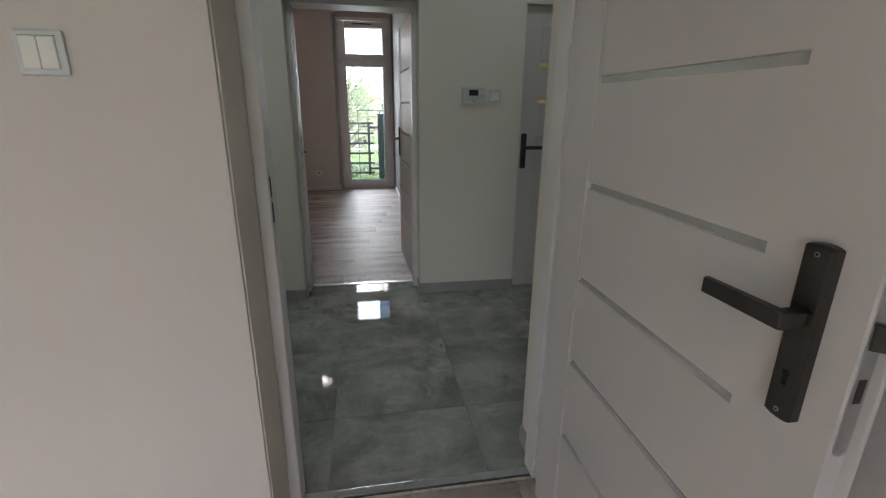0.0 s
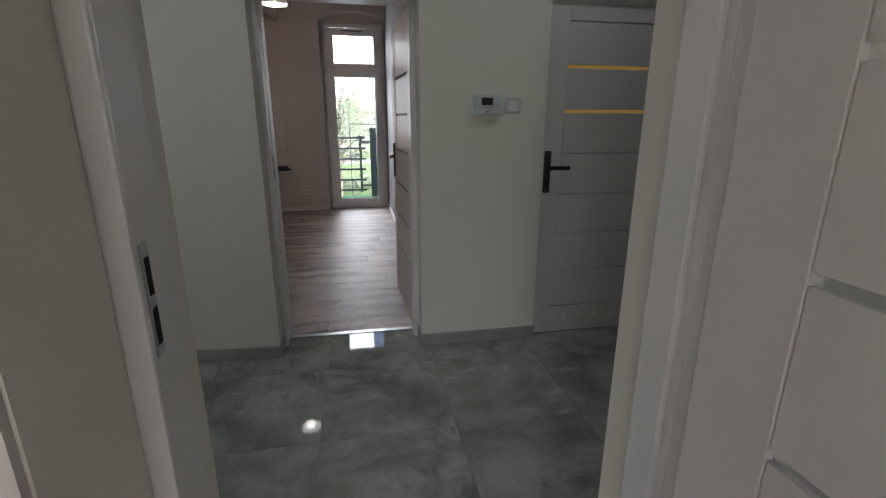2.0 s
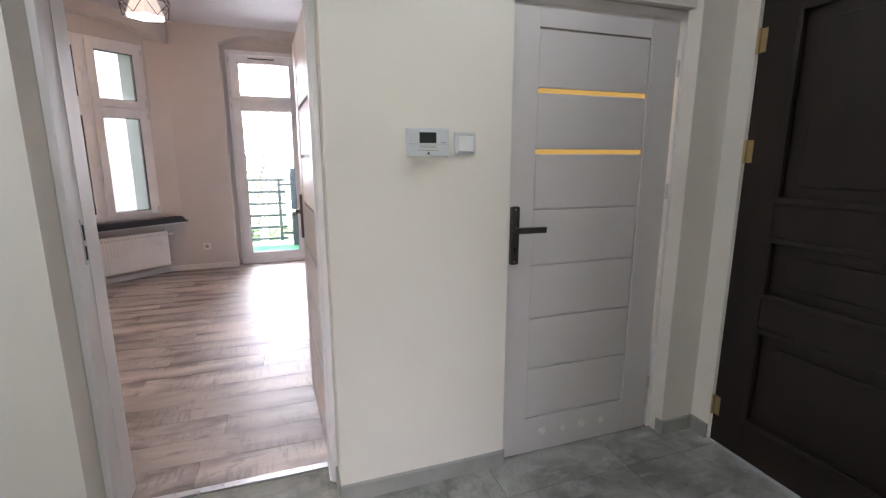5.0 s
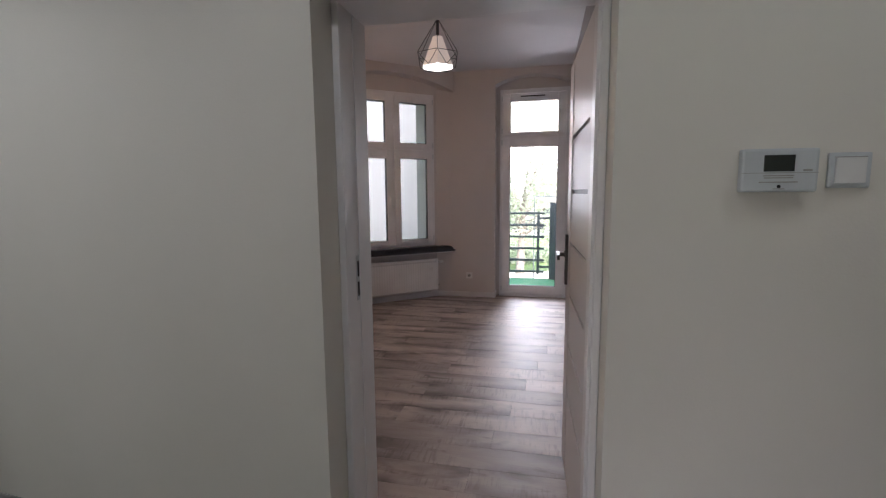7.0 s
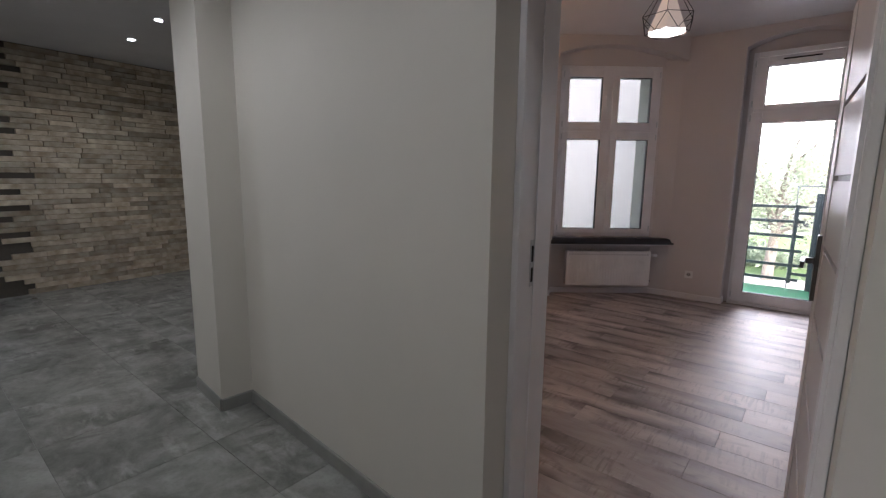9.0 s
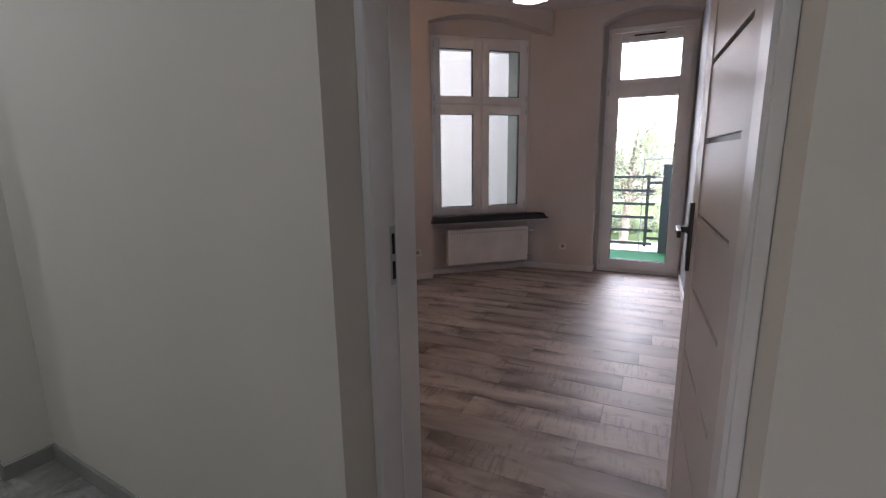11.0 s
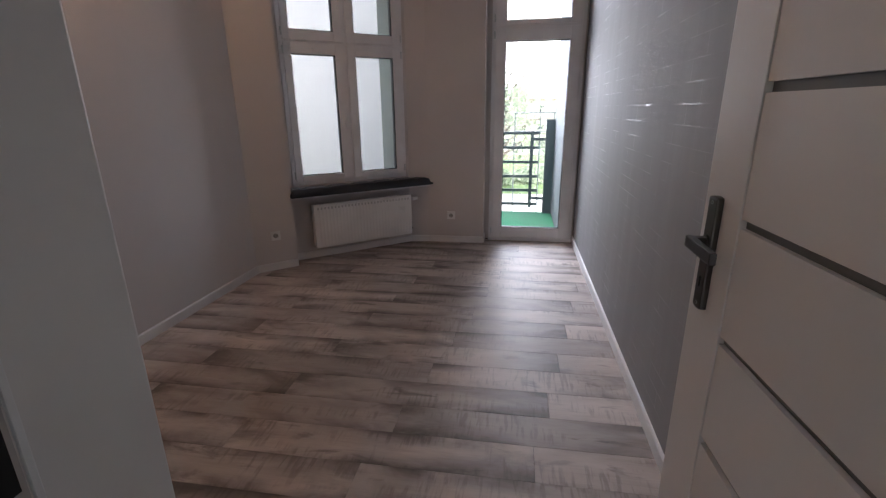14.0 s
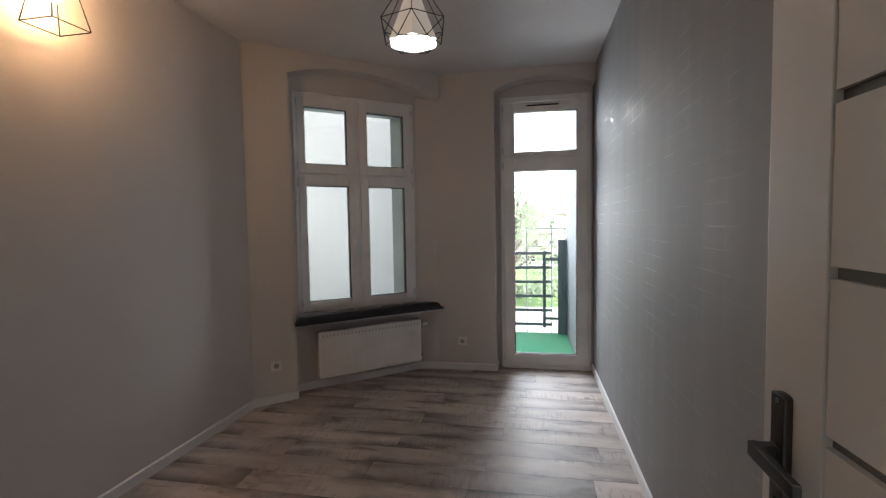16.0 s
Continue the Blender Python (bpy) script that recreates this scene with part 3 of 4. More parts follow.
def door_leaf(name, m, label, strips, holes=False, flush="", slots=SLOTS, hinge_side=1, lip=0, rails=(0.135, 1.895)):
    """strips: the material of each slot from the lowest up, or None for a plain groove."""
    d = empty(name, m, label, "door", kind="structure")
    w, h, T = LEAF_W, LEAF_H, 0.02
    a, b = 0.145, 0.69
    Q = T - 0.003
    part("stile", block(0, a, *((-Q, Q) if flush == "hinge" else (-T, T)), 0.006, h, bevel=0 if flush == "hinge" else 0.002), M_DOOR, d)
    part("stile", block(b, w, *((-Q, Q) if flush == "lock" else (-T, T)), 0.006, h, bevel=0 if flush == "lock" else 0.002), M_DOOR, d)
    lock_h, top_h = rails
    part("top_rail", block(a, b, *((-Q, Q) if flush else (-T, T)), top_h, h, bevel=0 if flush else 0.002), M_DOOR, d)
    part("bottom_rail", block(a, b, *((-Q, Q) if flush else (-T, T)), 0.006, lock_h, bevel=0 if flush else 0.002), M_DOOR, d)
    g = 0.009
    edges = [lock_h + 0.003] + [z for s in slots for z in (s - g, s + g)] + [top_h - 0.003]
    for i in range(0, len(edges), 2):
        plain_lo = i > 0 and strips[i // 2 - 1] is None
        plain_hi = i // 2 < 6 and strips[i // 2] is None
        lo = edges[i] - (g - 0.0015 if plain_lo else 0)
        hi = edges[i + 1] + (g - 0.0015 if plain_hi else 0)
        if flush:
            lo, hi = (lock_h if i == 0 else lo), (top_h if i == len(edges) - 2 else hi)
            part("panel", block(a + (0 if flush == "hinge" else 0.002), b - (0 if flush == "lock" else 0.002), -Q, Q, lo, hi), M_DOOR, d)
        else:
            part("panel", block(a + 0.002, b - 0.002, -T + 0.006, T - 0.006, lo, hi, bevel=0.006), M_DOOR, d)
    for s, mt in zip(slots, strips):
        part("glass_strip" if mt else "groove", block(a, b, -0.006, 0.006, s - g - 0.003, s + g + 0.003), mt or M_DOOR, d, "narrow inset strip" if mt else "")
    for f in (1, -1):
        handle_set(d, f, M_GUN)
    # lock forend in the free edge, with rounded ends
    rim = [(0.0105 * math.cos(math.pi * k / 8), 1.168 + 0.0105 * math.sin(math.pi * k / 8)) for k in range(9)]
    rim += [(-u, 2.085 - z) for u, z in rim]
    lk = part("lock_plate", slab(rim, (w - 0.001, 0, 0), (0, 1, 0), (1, 0, 0), 0.0028), M_STEEL, d, "steel lock forend with rounded ends")
    part("latch", prism([(w, -0.007), (w + 0.004, -0.007), (w + 0.014, 0.007), (w, 0.007)], 1.058, 1.088), M_GUN, lk, "dark bevelled latch")
    part("deadbolt", block(w + 0.0012, w + 0.0026, -0.0055, 0.0055, 0.985, 1.018), M_GUN, lk)
    for z in (0.918, 1.167):
        part("screw", tube(bmesh.new(), (w + 0.0015, 0, z), (w + 0.0030, 0, z), 0.0042, 12), M_TILEB, lk)
    if lip:
        part("rebate_lip", block(w - 0.002, w + 0.013, *((0.0125, T) if lip > 0 else (-T, -0.0125)), 0.006, h, bevel=0.002), M_DOOR, d)
    for z in (0.25, 1.21, 1.75) if hinge_side > 0 else ():
        hy = hinge_side * (T + 0.004)
        hg = tube(bmesh.new(), (-0.006, hy, z - 0.035), (-0.006, hy, z + 0.035), 0.006, 10)
        part("hinge", hg, M_STEEL, d)
    if holes:
        for k in range(4):
            x = 0.271 + 0.109 * k
            for f in (1, -1):
                ring = bmesh.new()
                bmesh.ops.create_cone(ring, cap_ends=True, segments=24, radius1=0.023, radius2=0.021, depth=0.006, matrix=pose(x, f * (T + 0.002), 0.100, 90 * -f))
                r = part("vent_ring", ring, M_IVORY, d, "round plastic vent ring")
                part("vent_hole", tube(bmesh.new(), (x, f * (T + 0.0045), 0.100), (x, f * (T + 0.0062), 0.100), 0.0145, 20), M_PLASTIC, r)
    return d


door_leaf("door_1", pose(0.601, 1.94, 0.020, 0, 0, -90), "off-white panel door with satin strips and gunmetal handle, standing open", [M_FROST] * 6, flush="lock", lip=1)
door_leaf("door_2", pose(0.401, 4.13, 0.0, 0, 0, 92.3), "off-white panel door with satin strips and gunmetal handle, opened into the room", [M_FROST_DIM] * 6, flush="hinge", slots=[0.410 + 0.2405 * k for k in range(6)], hinge_side=-1, lip=-1)
door_leaf("door_3", pose(1.936, 3.942, 0.0, 0, 0, 180), "closed off-white bathroom door with two amber-lit strips and vent holes", [None] * 4 + [M_AMBER] * 2, holes=True, slots=[0.424 + 0.2412 * k for k in range(6)], rails=(0.18, 1.865))


def door_frame(name, x0, x1, y0, y1, jl, jr, top, label, y1r=None):
    """Lining of a doorway with a stop and flat casings on one side."""
    f = empty(name, pose(0, 0, 0), label, "door frame", kind="structure")
    part("jamb", block(x0 - jl, x0, y0, y1, 0, top + J, bevel=0.003), M_TRIM, f)
    part("jamb", block(x1, x1 + jr, y0, y1r or y1, 0, top + J, bevel=0.003), M_TRIM, f)
    part("head", block(x0, x1, y0, y1, top, top + J, bevel=0.003), M_TRIM, f)
    return f


fr2 = door_frame("door_frame_2", DL, DR, 4.03, 4.253, 0.020, 0.020, DT, "off-white door frame lining the room doorway", 4.126)
part("stop", block(DR - 0.0145, DR + 0.001, 4.033, 4.124, 0, DT), M_TRIM, fr2)
part("casing", boxes((DL - 0.019, DL + 0.006, 4.018, 4.034, 0, DT + J), bevel=0.005), M_TRIM, fr2)
part("casing", boxes((DR - 0.006, DR + 0.019, 4.018, 4.034, 0, DT + J), bevel=0.005), M_TRIM, fr2)
part("casing", boxes((DL - 0.019, DR + 0.019, 4.0175, 4.0335, DT - 0.006, DT + J), bevel=0.005), M_TRIM, fr2)
st = part("strike_plate", block(DL - 0.001, DL + 0.0022, 4.108, 4.132, 0.997, 1.157, bevel=0.0008), M_STEEL, fr2, "steel strike plate")
part("strike_hole", block(DL + 0.0015, DL + 0.0032, 4.114, 4.127, 1.082, 1.137), M_VOID, st)
part("strike_hole", block(DL + 0.0015, DL + 0.0032, 4.114, 4.127, 1.012, 1.062), M_VOID, st)
part("seal", block(DL - 0.001, DL + 0.0032, 4.1345, 4.1405, 0, DT, bevel=0.001), M_PVC, fr2, "thin white sealing strip")
fr1 = door_frame("door_frame_1", AL, AR, 2.005, 2.115, 0.03, 0.018, DT, "off-white door frame lining the first doorway")
part("casing", boxes((AL - 0.030, AL + 0.006, 1.992, 2.007, 0, DT + J), bevel=0.005), M_TRIM, fr1)
part("casing", boxes((AR - 0.004, AR + 0.07, 1.972, 2.004, 0, DT + J), bevel=0.004), M_TRIM, fr1)
part("stop", block(AR - 0.013, AR + 0.001, 2.030, 2.113, 0, DT, bevel=0.003), M_TRIM, fr1)
st = part("strike_plate", block(AL - 0.001, AL + 0.0022, 2.020, 2.044, 1.008, 1.175, bevel=0.0008), M_STEEL, fr1, "steel strike plate")
part("strike_hole", block(AL + 0.0015, AL + 0.0032, 2.026, 2.039, 1.10, 1.155), M_VOID, st)
part("strike_hole", block(AL + 0.0015, AL + 0.0032, 2.026, 2.039, 1.025, 1.08), M_VOID, st)
fr3 = empty("door_frame_3", pose(0, 0, 0), "off-white frame of the bathroom door", "door frame", kind="structure")
part("jamb", block(1.955, 2.02, 3.922, 4.12, 0, BT - 0.002, bevel=0.003), M_TRIM, fr3)
part("jamb", block(BL - 0.02, BL + 0.008, 3.922, 4.12, 0, BT - 0.002, bevel=0.003), M_TRIM, fr3)
part("head", block(BL + 0.008, 1.955, 3.922, 4.12, LEAF_H - 0.006, BT - 0.002, bevel=0.003), M_TRIM, fr3)


def entrance_door():
    """Frame-and-panel leaf: stiles, rails, recessed fields edged with sloping mouldings."""
    d = empty("door_4", pose(2.19, 3.735, 0), "dark brown panelled wooden entrance door, closed", "door", kind="structure")
    W, H, S = 0.92, 2.02, 0.155
    part("stile", block(-0.012, 0.03, -S, 0, 0.005, H, bevel=0.003), M_DARKWOOD, d)
    part("stile", block(-0.012, 0.03, -W, -W + S, 0.005, H, bevel=0.003), M_DARKWOOD, d)
    fields = ((0.19, 0.63), (0.78, 1.03), (1.19, 1.93))
    edges = [0.005] + [z for f in fields for z in f] + [H]
    for z0, z1 in zip(edges[0::2], edges[1::2]):
        part("rail", block(-0.0115, 0.03, -W + S, -S, z0, z1, bevel=0.003), M_DARKWOOD, d)
    y0, y1 = -W + S, -S
    for z0, z1 in fields:
        fld = part("panel", block(0.006, 0.024, y0, y1, z0, z1), M_DARKWOOD, d)
        part("raised_field", block(-0.006, 0.008, y0 + 0.075, y1 - 0.075, z0 + 0.06, z1 - 0.06, bevel=0.008), M_DARKWOOD, fld)
        part("moulding", boxes((-0.022, 0.004, y0, y1, z0 - 0.012, z0 + 0.016), (-0.022, 0.004, y0, y1, z1 - 0.016, z1 + 0.012), (-0.021, 0.004, y1 - 0.016, y1 + 0.010, z0, z1), (-0.021, 0.004, y0 - 0.010, y0 + 0.016, z0, z1), bevel=0.006), M_DARKWOOD, fld)
    for z in (0.19, 1.39, 1.84):
        h = part("hinge", tube(bmesh.new(), (-0.018, 0.002, z - 0.05), (-0.018, 0.002, z + 0.05), 0.008, 12), M_BRASS, d, "brass barrel hinge with a flat leaf")
        part("hinge_leaf", block(-0.0145, -0.011, -0.032, 0.0, z - 0.048, z + 0.048, bevel=0.001), M_BRASS, h)
    return d


entrance_door()


# ---- window and balcony door ----
def ring(x0, x1, z0, z1, w, y0, y1, bevel=0.004, wb=None):
    """A rectangular frame of four bars; wb: height of the lowest bar."""
    wb = wb or w
    return boxes((x0, x0 + w, y0, y1, z0, z1), (x1 - w, x1, y0, y1, z0, z1), (x0 + w, x1 - w, y0 + 0.001, y1 - 0.001, z1 - w, z1), (x0 + w, x1 - w, y0 + 0.001, y1 - 0.001, z0, z0 + wb), bevel=bevel)


def sash(parent, x0, x1, z0, z1, px0, px1, pz0, pz1, handle_x=None, handle_z=1.1, hinge_x=None):
    s = part("sash", boxes((x0, px0, -0.022, 0.045, z0, z1), (px1, x1, -0.022, 0.045, z0, z1), (px0, px1, -0.021, 0.044, pz1, z1), (px0, px1, -0.021, 0.044, z0, pz0), bevel=0.005), M_PVC, parent)
    part("gasket", boxes((px0, px0 + 0.006, -0.012, 0.03, pz0, pz1), (px1 - 0.006, px1, -0.012, 0.03, pz0, pz1), (px0, px1, -0.011, 0.03, pz1 - 0.006, pz1), (px0, px1, -0.011, 0.03, pz0, pz0 + 0.006)), M_GASKET, s)
    p = part("pane", block(px0, px1, 0.0, 0.004, pz0, pz1), M_GLASS, s, "clear glass pane")
    p.visible_shadow = False
    if handle_x is not None:
        h = part("handle", boxes((handle_x - 0.012, handle_x + 0.012, -0.034, -0.021, handle_z - 0.03, handle_z + 0.03), (handle_x - 0.009, handle_x + 0.009, -0.055, -0.03, handle_z - 0.008, handle_z + 0.012),
                                 (handle_x - 0.008, handle_x + 0.008, -0.062, -0.046, handle_z - 0.11, handle_z + 0.012), bevel=0.004), M_PVC, s, "white window handle")
    if hinge_x is not None:
        for z in (z0 + 0.06, z1 - 0.06):
            part("hinge", tube(bmesh.new(), (hinge_x, -0.024, z - 0.032), (hinge_x, -0.024, z + 0.032), 0.0075, 12), M_HOUSING, s)
    return s


w1 = empty("window_1", Matrix.Translation(W0 + WN * 0.165) @ pose(0, 0, 0, 0, 0, math.degrees(math.atan2(0.645, 0.764))), "white plastic four-sash window above a padded bench", "window", kind="structure")
part("window_frame", ring(0.062, 1.195, 0.69, 2.60, 0.055, -0.005, 0.065), M_PVC, w1)
part("mullion", block(0.608, 0.648, -0.004, 0.064, 0.745, 2.545, bevel=0.003), M_PVC, w1)
part("transom", block(0.117, 1.14, -0.003, 0.063, 1.875, 1.915, bevel=0.003), M_PVC, w1)
sash(w1, 0.095, 0.612, 0.725, 1.885, 0.152, 0.535, 0.775, 1.797, 0.575, 1.30, 0.088)
sash(w1, 0.644, 1.162, 0.725, 1.885, 0.718, 1.088, 0.775, 1.797, None, 1.3, 1.169)
sash(w1, 0.095, 0.612, 1.905, 2.565, 0.152, 0.530, 1.985, 2.475, 0.572, 2.26, 0.088)
sash(w1, 0.644, 1.162, 1.905, 2.565, 0.716, 1.085, 1.985, 2.475, None, 2.2, 1.169)

d5 = empty("door_5", pose(0, 8.635, 0), "white plastic glazed balcony door with a top light, closed", "balcony door", kind="structure")
part("frame", ring(-0.335, 0.522, 0.0, 2.655, 0.05, -0.01, 0.07, wb=0.045), M_PVC, d5)
part("transom", block(-0.285, 0.472, -0.009, 0.069, 2.045, 2.095, bevel=0.003), M_PVC, d5)
sash(d5, -0.300, 0.487, 0.045, 2.058, -0.205, 0.388, 0.142, 1.945, 0.438, 1.12, -0.308)
sash(d5, -0.300, 0.487, 2.082, 2.600, -0.203, 0.388, 2.122, 2.508, None, 2.2, -0.308)
vent = part("trickle_vent", block(-0.13, 0.33, -0.034, -0.022, 2.545, 2.575, bevel=0.004), M_PVC, d5, "white trickle vent with a dark slot")
part("vent_slot", block(-0.08, 0.22, -0.0352, -0.033, 2.553, 2.567), M_VOID, vent)
part("sill_strip", block(-0.335, 0.522, -0.03, -0.011, 0.0, 0.03, bevel=0.003), M_PVC, d5)

# ---- things of the room ----
WROT = pose(0, 0, 0, 0, 0, math.degrees(math.atan2(0.645, 0.764)))


def bench():
    b = empty("window_bench", Matrix.Translation(W0) @ WROT, "padded black leatherette bench filling the window niche", "bench")
    plan = [(-0.010, -0.022), (1.37, -0.022), (1.235, 0.14), (0.003, 0.14)]
    part("board", prism(plan, 0.600, 0.616), M_TRIM, b, "thin white board under the cushion")
    bm = bmesh.new()
    nx, ny = 56, 10
    grid = []
    for i in range(nx + 1):
        row = []
        for j in range(ny + 1):
            u, v = i / nx, j / ny
            x0, x1 = -0.015 + 0.018 * v, 1.39 - 0.155 * v
            x, y = x0 + (x1 - x0) * u, -0.045 + 0.185 * v
            edge = min(u * 1.4, (1 - u) * 1.4, v * 0.185, (1 - v) * 0.185)
            z = 0.640 + 0.048 * min(1, edge / 0.03) ** 0.5
            for k in range(6):
                for m in (0.35, 0.75):
                    cx, cy = 0.12 + 0.22 * k, -0.045 + 0.185 * m
                    r = math.hypot(x - cx, y - cy)
                    z -= 0.016 * math.exp(-(r / 0.022) ** 2)
            row.append(bm.verts.new((x, y, z)))
        grid.append(row)
    for i in range(nx):
        for j in range(ny):
            bm.faces.new((grid[i][j], grid[i + 1][j], grid[i + 1][j + 1], grid[i][j + 1]))
    r = bmesh.ops.extrude_edge_only(bm, edges=[e for e in bm.edges if e.is_boundary])
    for v in r["geom"]:
        if isinstance(v, bmesh.types.BMVert):
            v.co.z = 0.617
    c = part("cushion", bm, M_CUSH, b, "tufted black leatherette cushion")
    for f in c.data.polygons:
        f.use_smooth = True
    for k in range(6):
        for m in (0.35, 0.75):
            btn = bmesh.new()
            bmesh.ops.create_uvsphere(btn, u_segments=10, v_segments=6, radius=0.009, matrix=Matrix.Translation((0.12 + 0.22 * k, -0.045 + 0.185 * m, 0.674)) @ Matrix.Diagonal((1, 1, 0.5, 1)))
            part("button", btn, M_CUSH, c)
    return b


bench()


def radiator():
    r = empty("radiator", Matrix.Translation(W0 + WD * 0.685 + WN * 0.035) @ WROT, "white steel panel radiator on the wall under the bench", "radiator")
    w, z0, z1 = 0.492, 0.118, 0.525
    bm = bmesh.new()
    n = 29
    prof = [(-w, 0.0)]
    for i in range(n):
        c = -w + 0.02 + (2 * w - 0.04) * (i + 0.5) / n
        prof += [(c - 0.011, 0.0), (c - 0.006, 0.0014), (c + 0.006, 0.0014), (c + 0.011, 0.0)]
    prof.append((w, 0.0))
    lo = [bm.verts.new((x, y, z0 + 0.02)) for x, y in prof]
    hi = [bm.verts.new((x, y, z1 - 0.02)) for x, y in prof]
    for a in range(len(prof) - 1):
        bm.faces.new((lo[a], lo[a + 1], hi[a + 1], hi[a]))
    part("front_panel", bm, M_RAD, r)
    # flat grey pads; the notches' shade is in their colour, nothing is pressed in
    nt = bmesh.new()
    for i in range(n):
        x = -w + 0.02 + (2 * w - 0.04) * (i + 0.5) / n
        box(nt, x - 0.007, x + 0.007, -0.0005, 0.004, z1 - 0.050, z1 - 0.030)
    part("notch_shade_row", nt, M_NOTCH_SHADE, r, "row of short grey pads for the shade in pressed notches")
    part("panel_edge", boxes((-w, w, 0.0005, 0.012, z1 - 0.02, z1), (-w, w, 0.0005, 0.012, z0, z0 + 0.02), bevel=0.004), M_RAD, r)
    part("side_cover", block(-w - 0.002, -w + 0.004, 0.004, 0.085, z0 + 0.01, z1 - 0.005, bevel=0.002), M_RAD, r)
    part("side_cover", block(w - 0.004, w + 0.002, 0.004, 0.085, z0 + 0.01, z1 - 0.005, bevel=0.002), M_RAD, r)
    part("back_panel", block(-w + 0.004, w - 0.004, 0.07, 0.08, z0 + 0.01, z1 - 0.01), M_RAD, r)
    g = bmesh.new()
    for i in range(40):
        x = -w + 0.02 + (2 * w - 0.04) * i / 39
        box(g, x - 0.0015, x + 0.0015, 0.012, 0.072, z1 - 0.012, z1 - 0.002)
    part("top_grille", g, M_RAD, r, "slotted white top grille")
    for x in (-0.3, 0.27):
        part("bracket", block(x, x + 0.03, 0.08, 0.127, z0 + 0.03, z1 - 0.03), M_STEEL, r)
    v = part("valve", tube(bmesh.new(), (w, 0.045, 0.47), (w + 0.035, 0.045, 0.47), 0.011, 12), M_STEEL, r)
    part("thermostat_head", tube(bmesh.new(), (w + 0.035, 0.045, 0.47), (w + 0.09, 0.045, 0.47), 0.019, 16, 0.016), M_PLASTIC, v, "white thermostatic valve head")
    part("return_valve", tube(bmesh.new(), (w, 0.045, 0.165), (w + 0.03, 0.045, 0.165), 0.010, 12), M_BLACK, r)
    return r


radiator()


def wall_socket(m):
    s = empty("wall_socket", m, "white square power socket on the wall near the floor", "socket", "wall sockets")
    part("frame", block(-0.041, 0.041, -0.012, 0, -0.041, 0.041, bevel=0.004), M_PLASTIC, s)
    # raised disc, not a recess; grey colour gives the well its shade
    bm = bmesh.new()
    bmesh.ops.create_cone(bm, cap_ends=True, segments=28, radius1=0.022, radius2=0.020, depth=0.004, matrix=pose(0, -0.0132, 0, 90))
    w = part("well", bm, M_TILEB, s, "grey disc coloured for the shade in the socket well")
    for x in (-0.0095, 0.0095):
        part("pin_hole", tube(bmesh.new(), (x, -0.0150, 0), (x, -0.0158, 0), 0.003, 10), M_VOID, w)
    part("earth_pin", tube(bmesh.new(), (0, -0.014, 0.011), (0, -0.022, 0.011), 0.0025, 8), M_STEEL, w)
    return s


sk = wall_socket(pose(-0.715, 8.49, 0.285))
copy_thing(sk, Matrix.Translation(W0 + WD * -0.17 + Vector((0, 0, 0.305))) @ WROT)


def pendant():
    p = empty("pendant_lamp", pose(-0.67, 6.56, 2.425, 0, 0, 12), "black wire diamond pendant lamp with a glowing white shade", "lamp")
    b, m = [], []
    for i in range(6):
        a = radians(60 * i)
        b.append(Vector((0.150 * math.cos(a), 0.150 * math.sin(a), 0.0)))
        m.append(Vector((0.190 * math.cos(a + radians(30)), 0.190 * math.sin(a + radians(30)), 0.105)))
    top = Vector((0, 0, 0.40))
    def wires(name, pairs):
        for u, v in pairs:
            part(name, tube(bmesh.new(), u, v, 0.0026, 6), M_BLACK, p)
    wires("wire", [(b[i], b[(i + 1) % 6]) for i in range(6)])
    wires("wire", [(m[i], m[(i + 1) % 6]) for i in range(6)])
    wires("wire", [(b[i], m[i]) for i in range(6)] + [(b[(i + 1) % 6], m[i]) for i in range(6)])
    wires("wire", [(m[i], top) for i in range(6)])
    part("socket", tube(bmesh.new(), (0, 0, 0.25), (0, 0, 0.41), 0.013, 12), M_BLACK, p)
    part("cord", tube(bmesh.new(), (0, 0, 0.40), (0, 0, 0.440), 0.003, 8), M_BLACK, p)
    part("ceiling_rose", tube(bmesh.new(), (0, 0, 0.440), (0, 0, 0.4545), 0.05, 24), M_BLACK, p)
    sh = bmesh.new()
    bmesh.ops.create_cone(sh, cap_ends=False, segments=6, radius1=0.143, radius2=0.045, depth=0.245, matrix=Matrix.Translation((0, 0, 0.127)) @ pose(0, 0, 0, 0, 0, 0))
    part("shade", sh, M_SHADE, p, "cream fabric shade, lit")
    di = bmesh.new()
    bmesh.ops.create_circle(di, cap_ends=True, segments=6, radius=0.142)
    bmesh.ops.translate(di, verts=di.verts, vec=(0, 0, 0.006))
    part("diffuser", di, M_DIFF, p, "glowing white diffuser")
    return p


pendant()
lamp("pendant_light", "POINT", pose(-0.67, 6.56, 2.40), E_PEND, (1.0, 0.82, 0.70), 0.06)


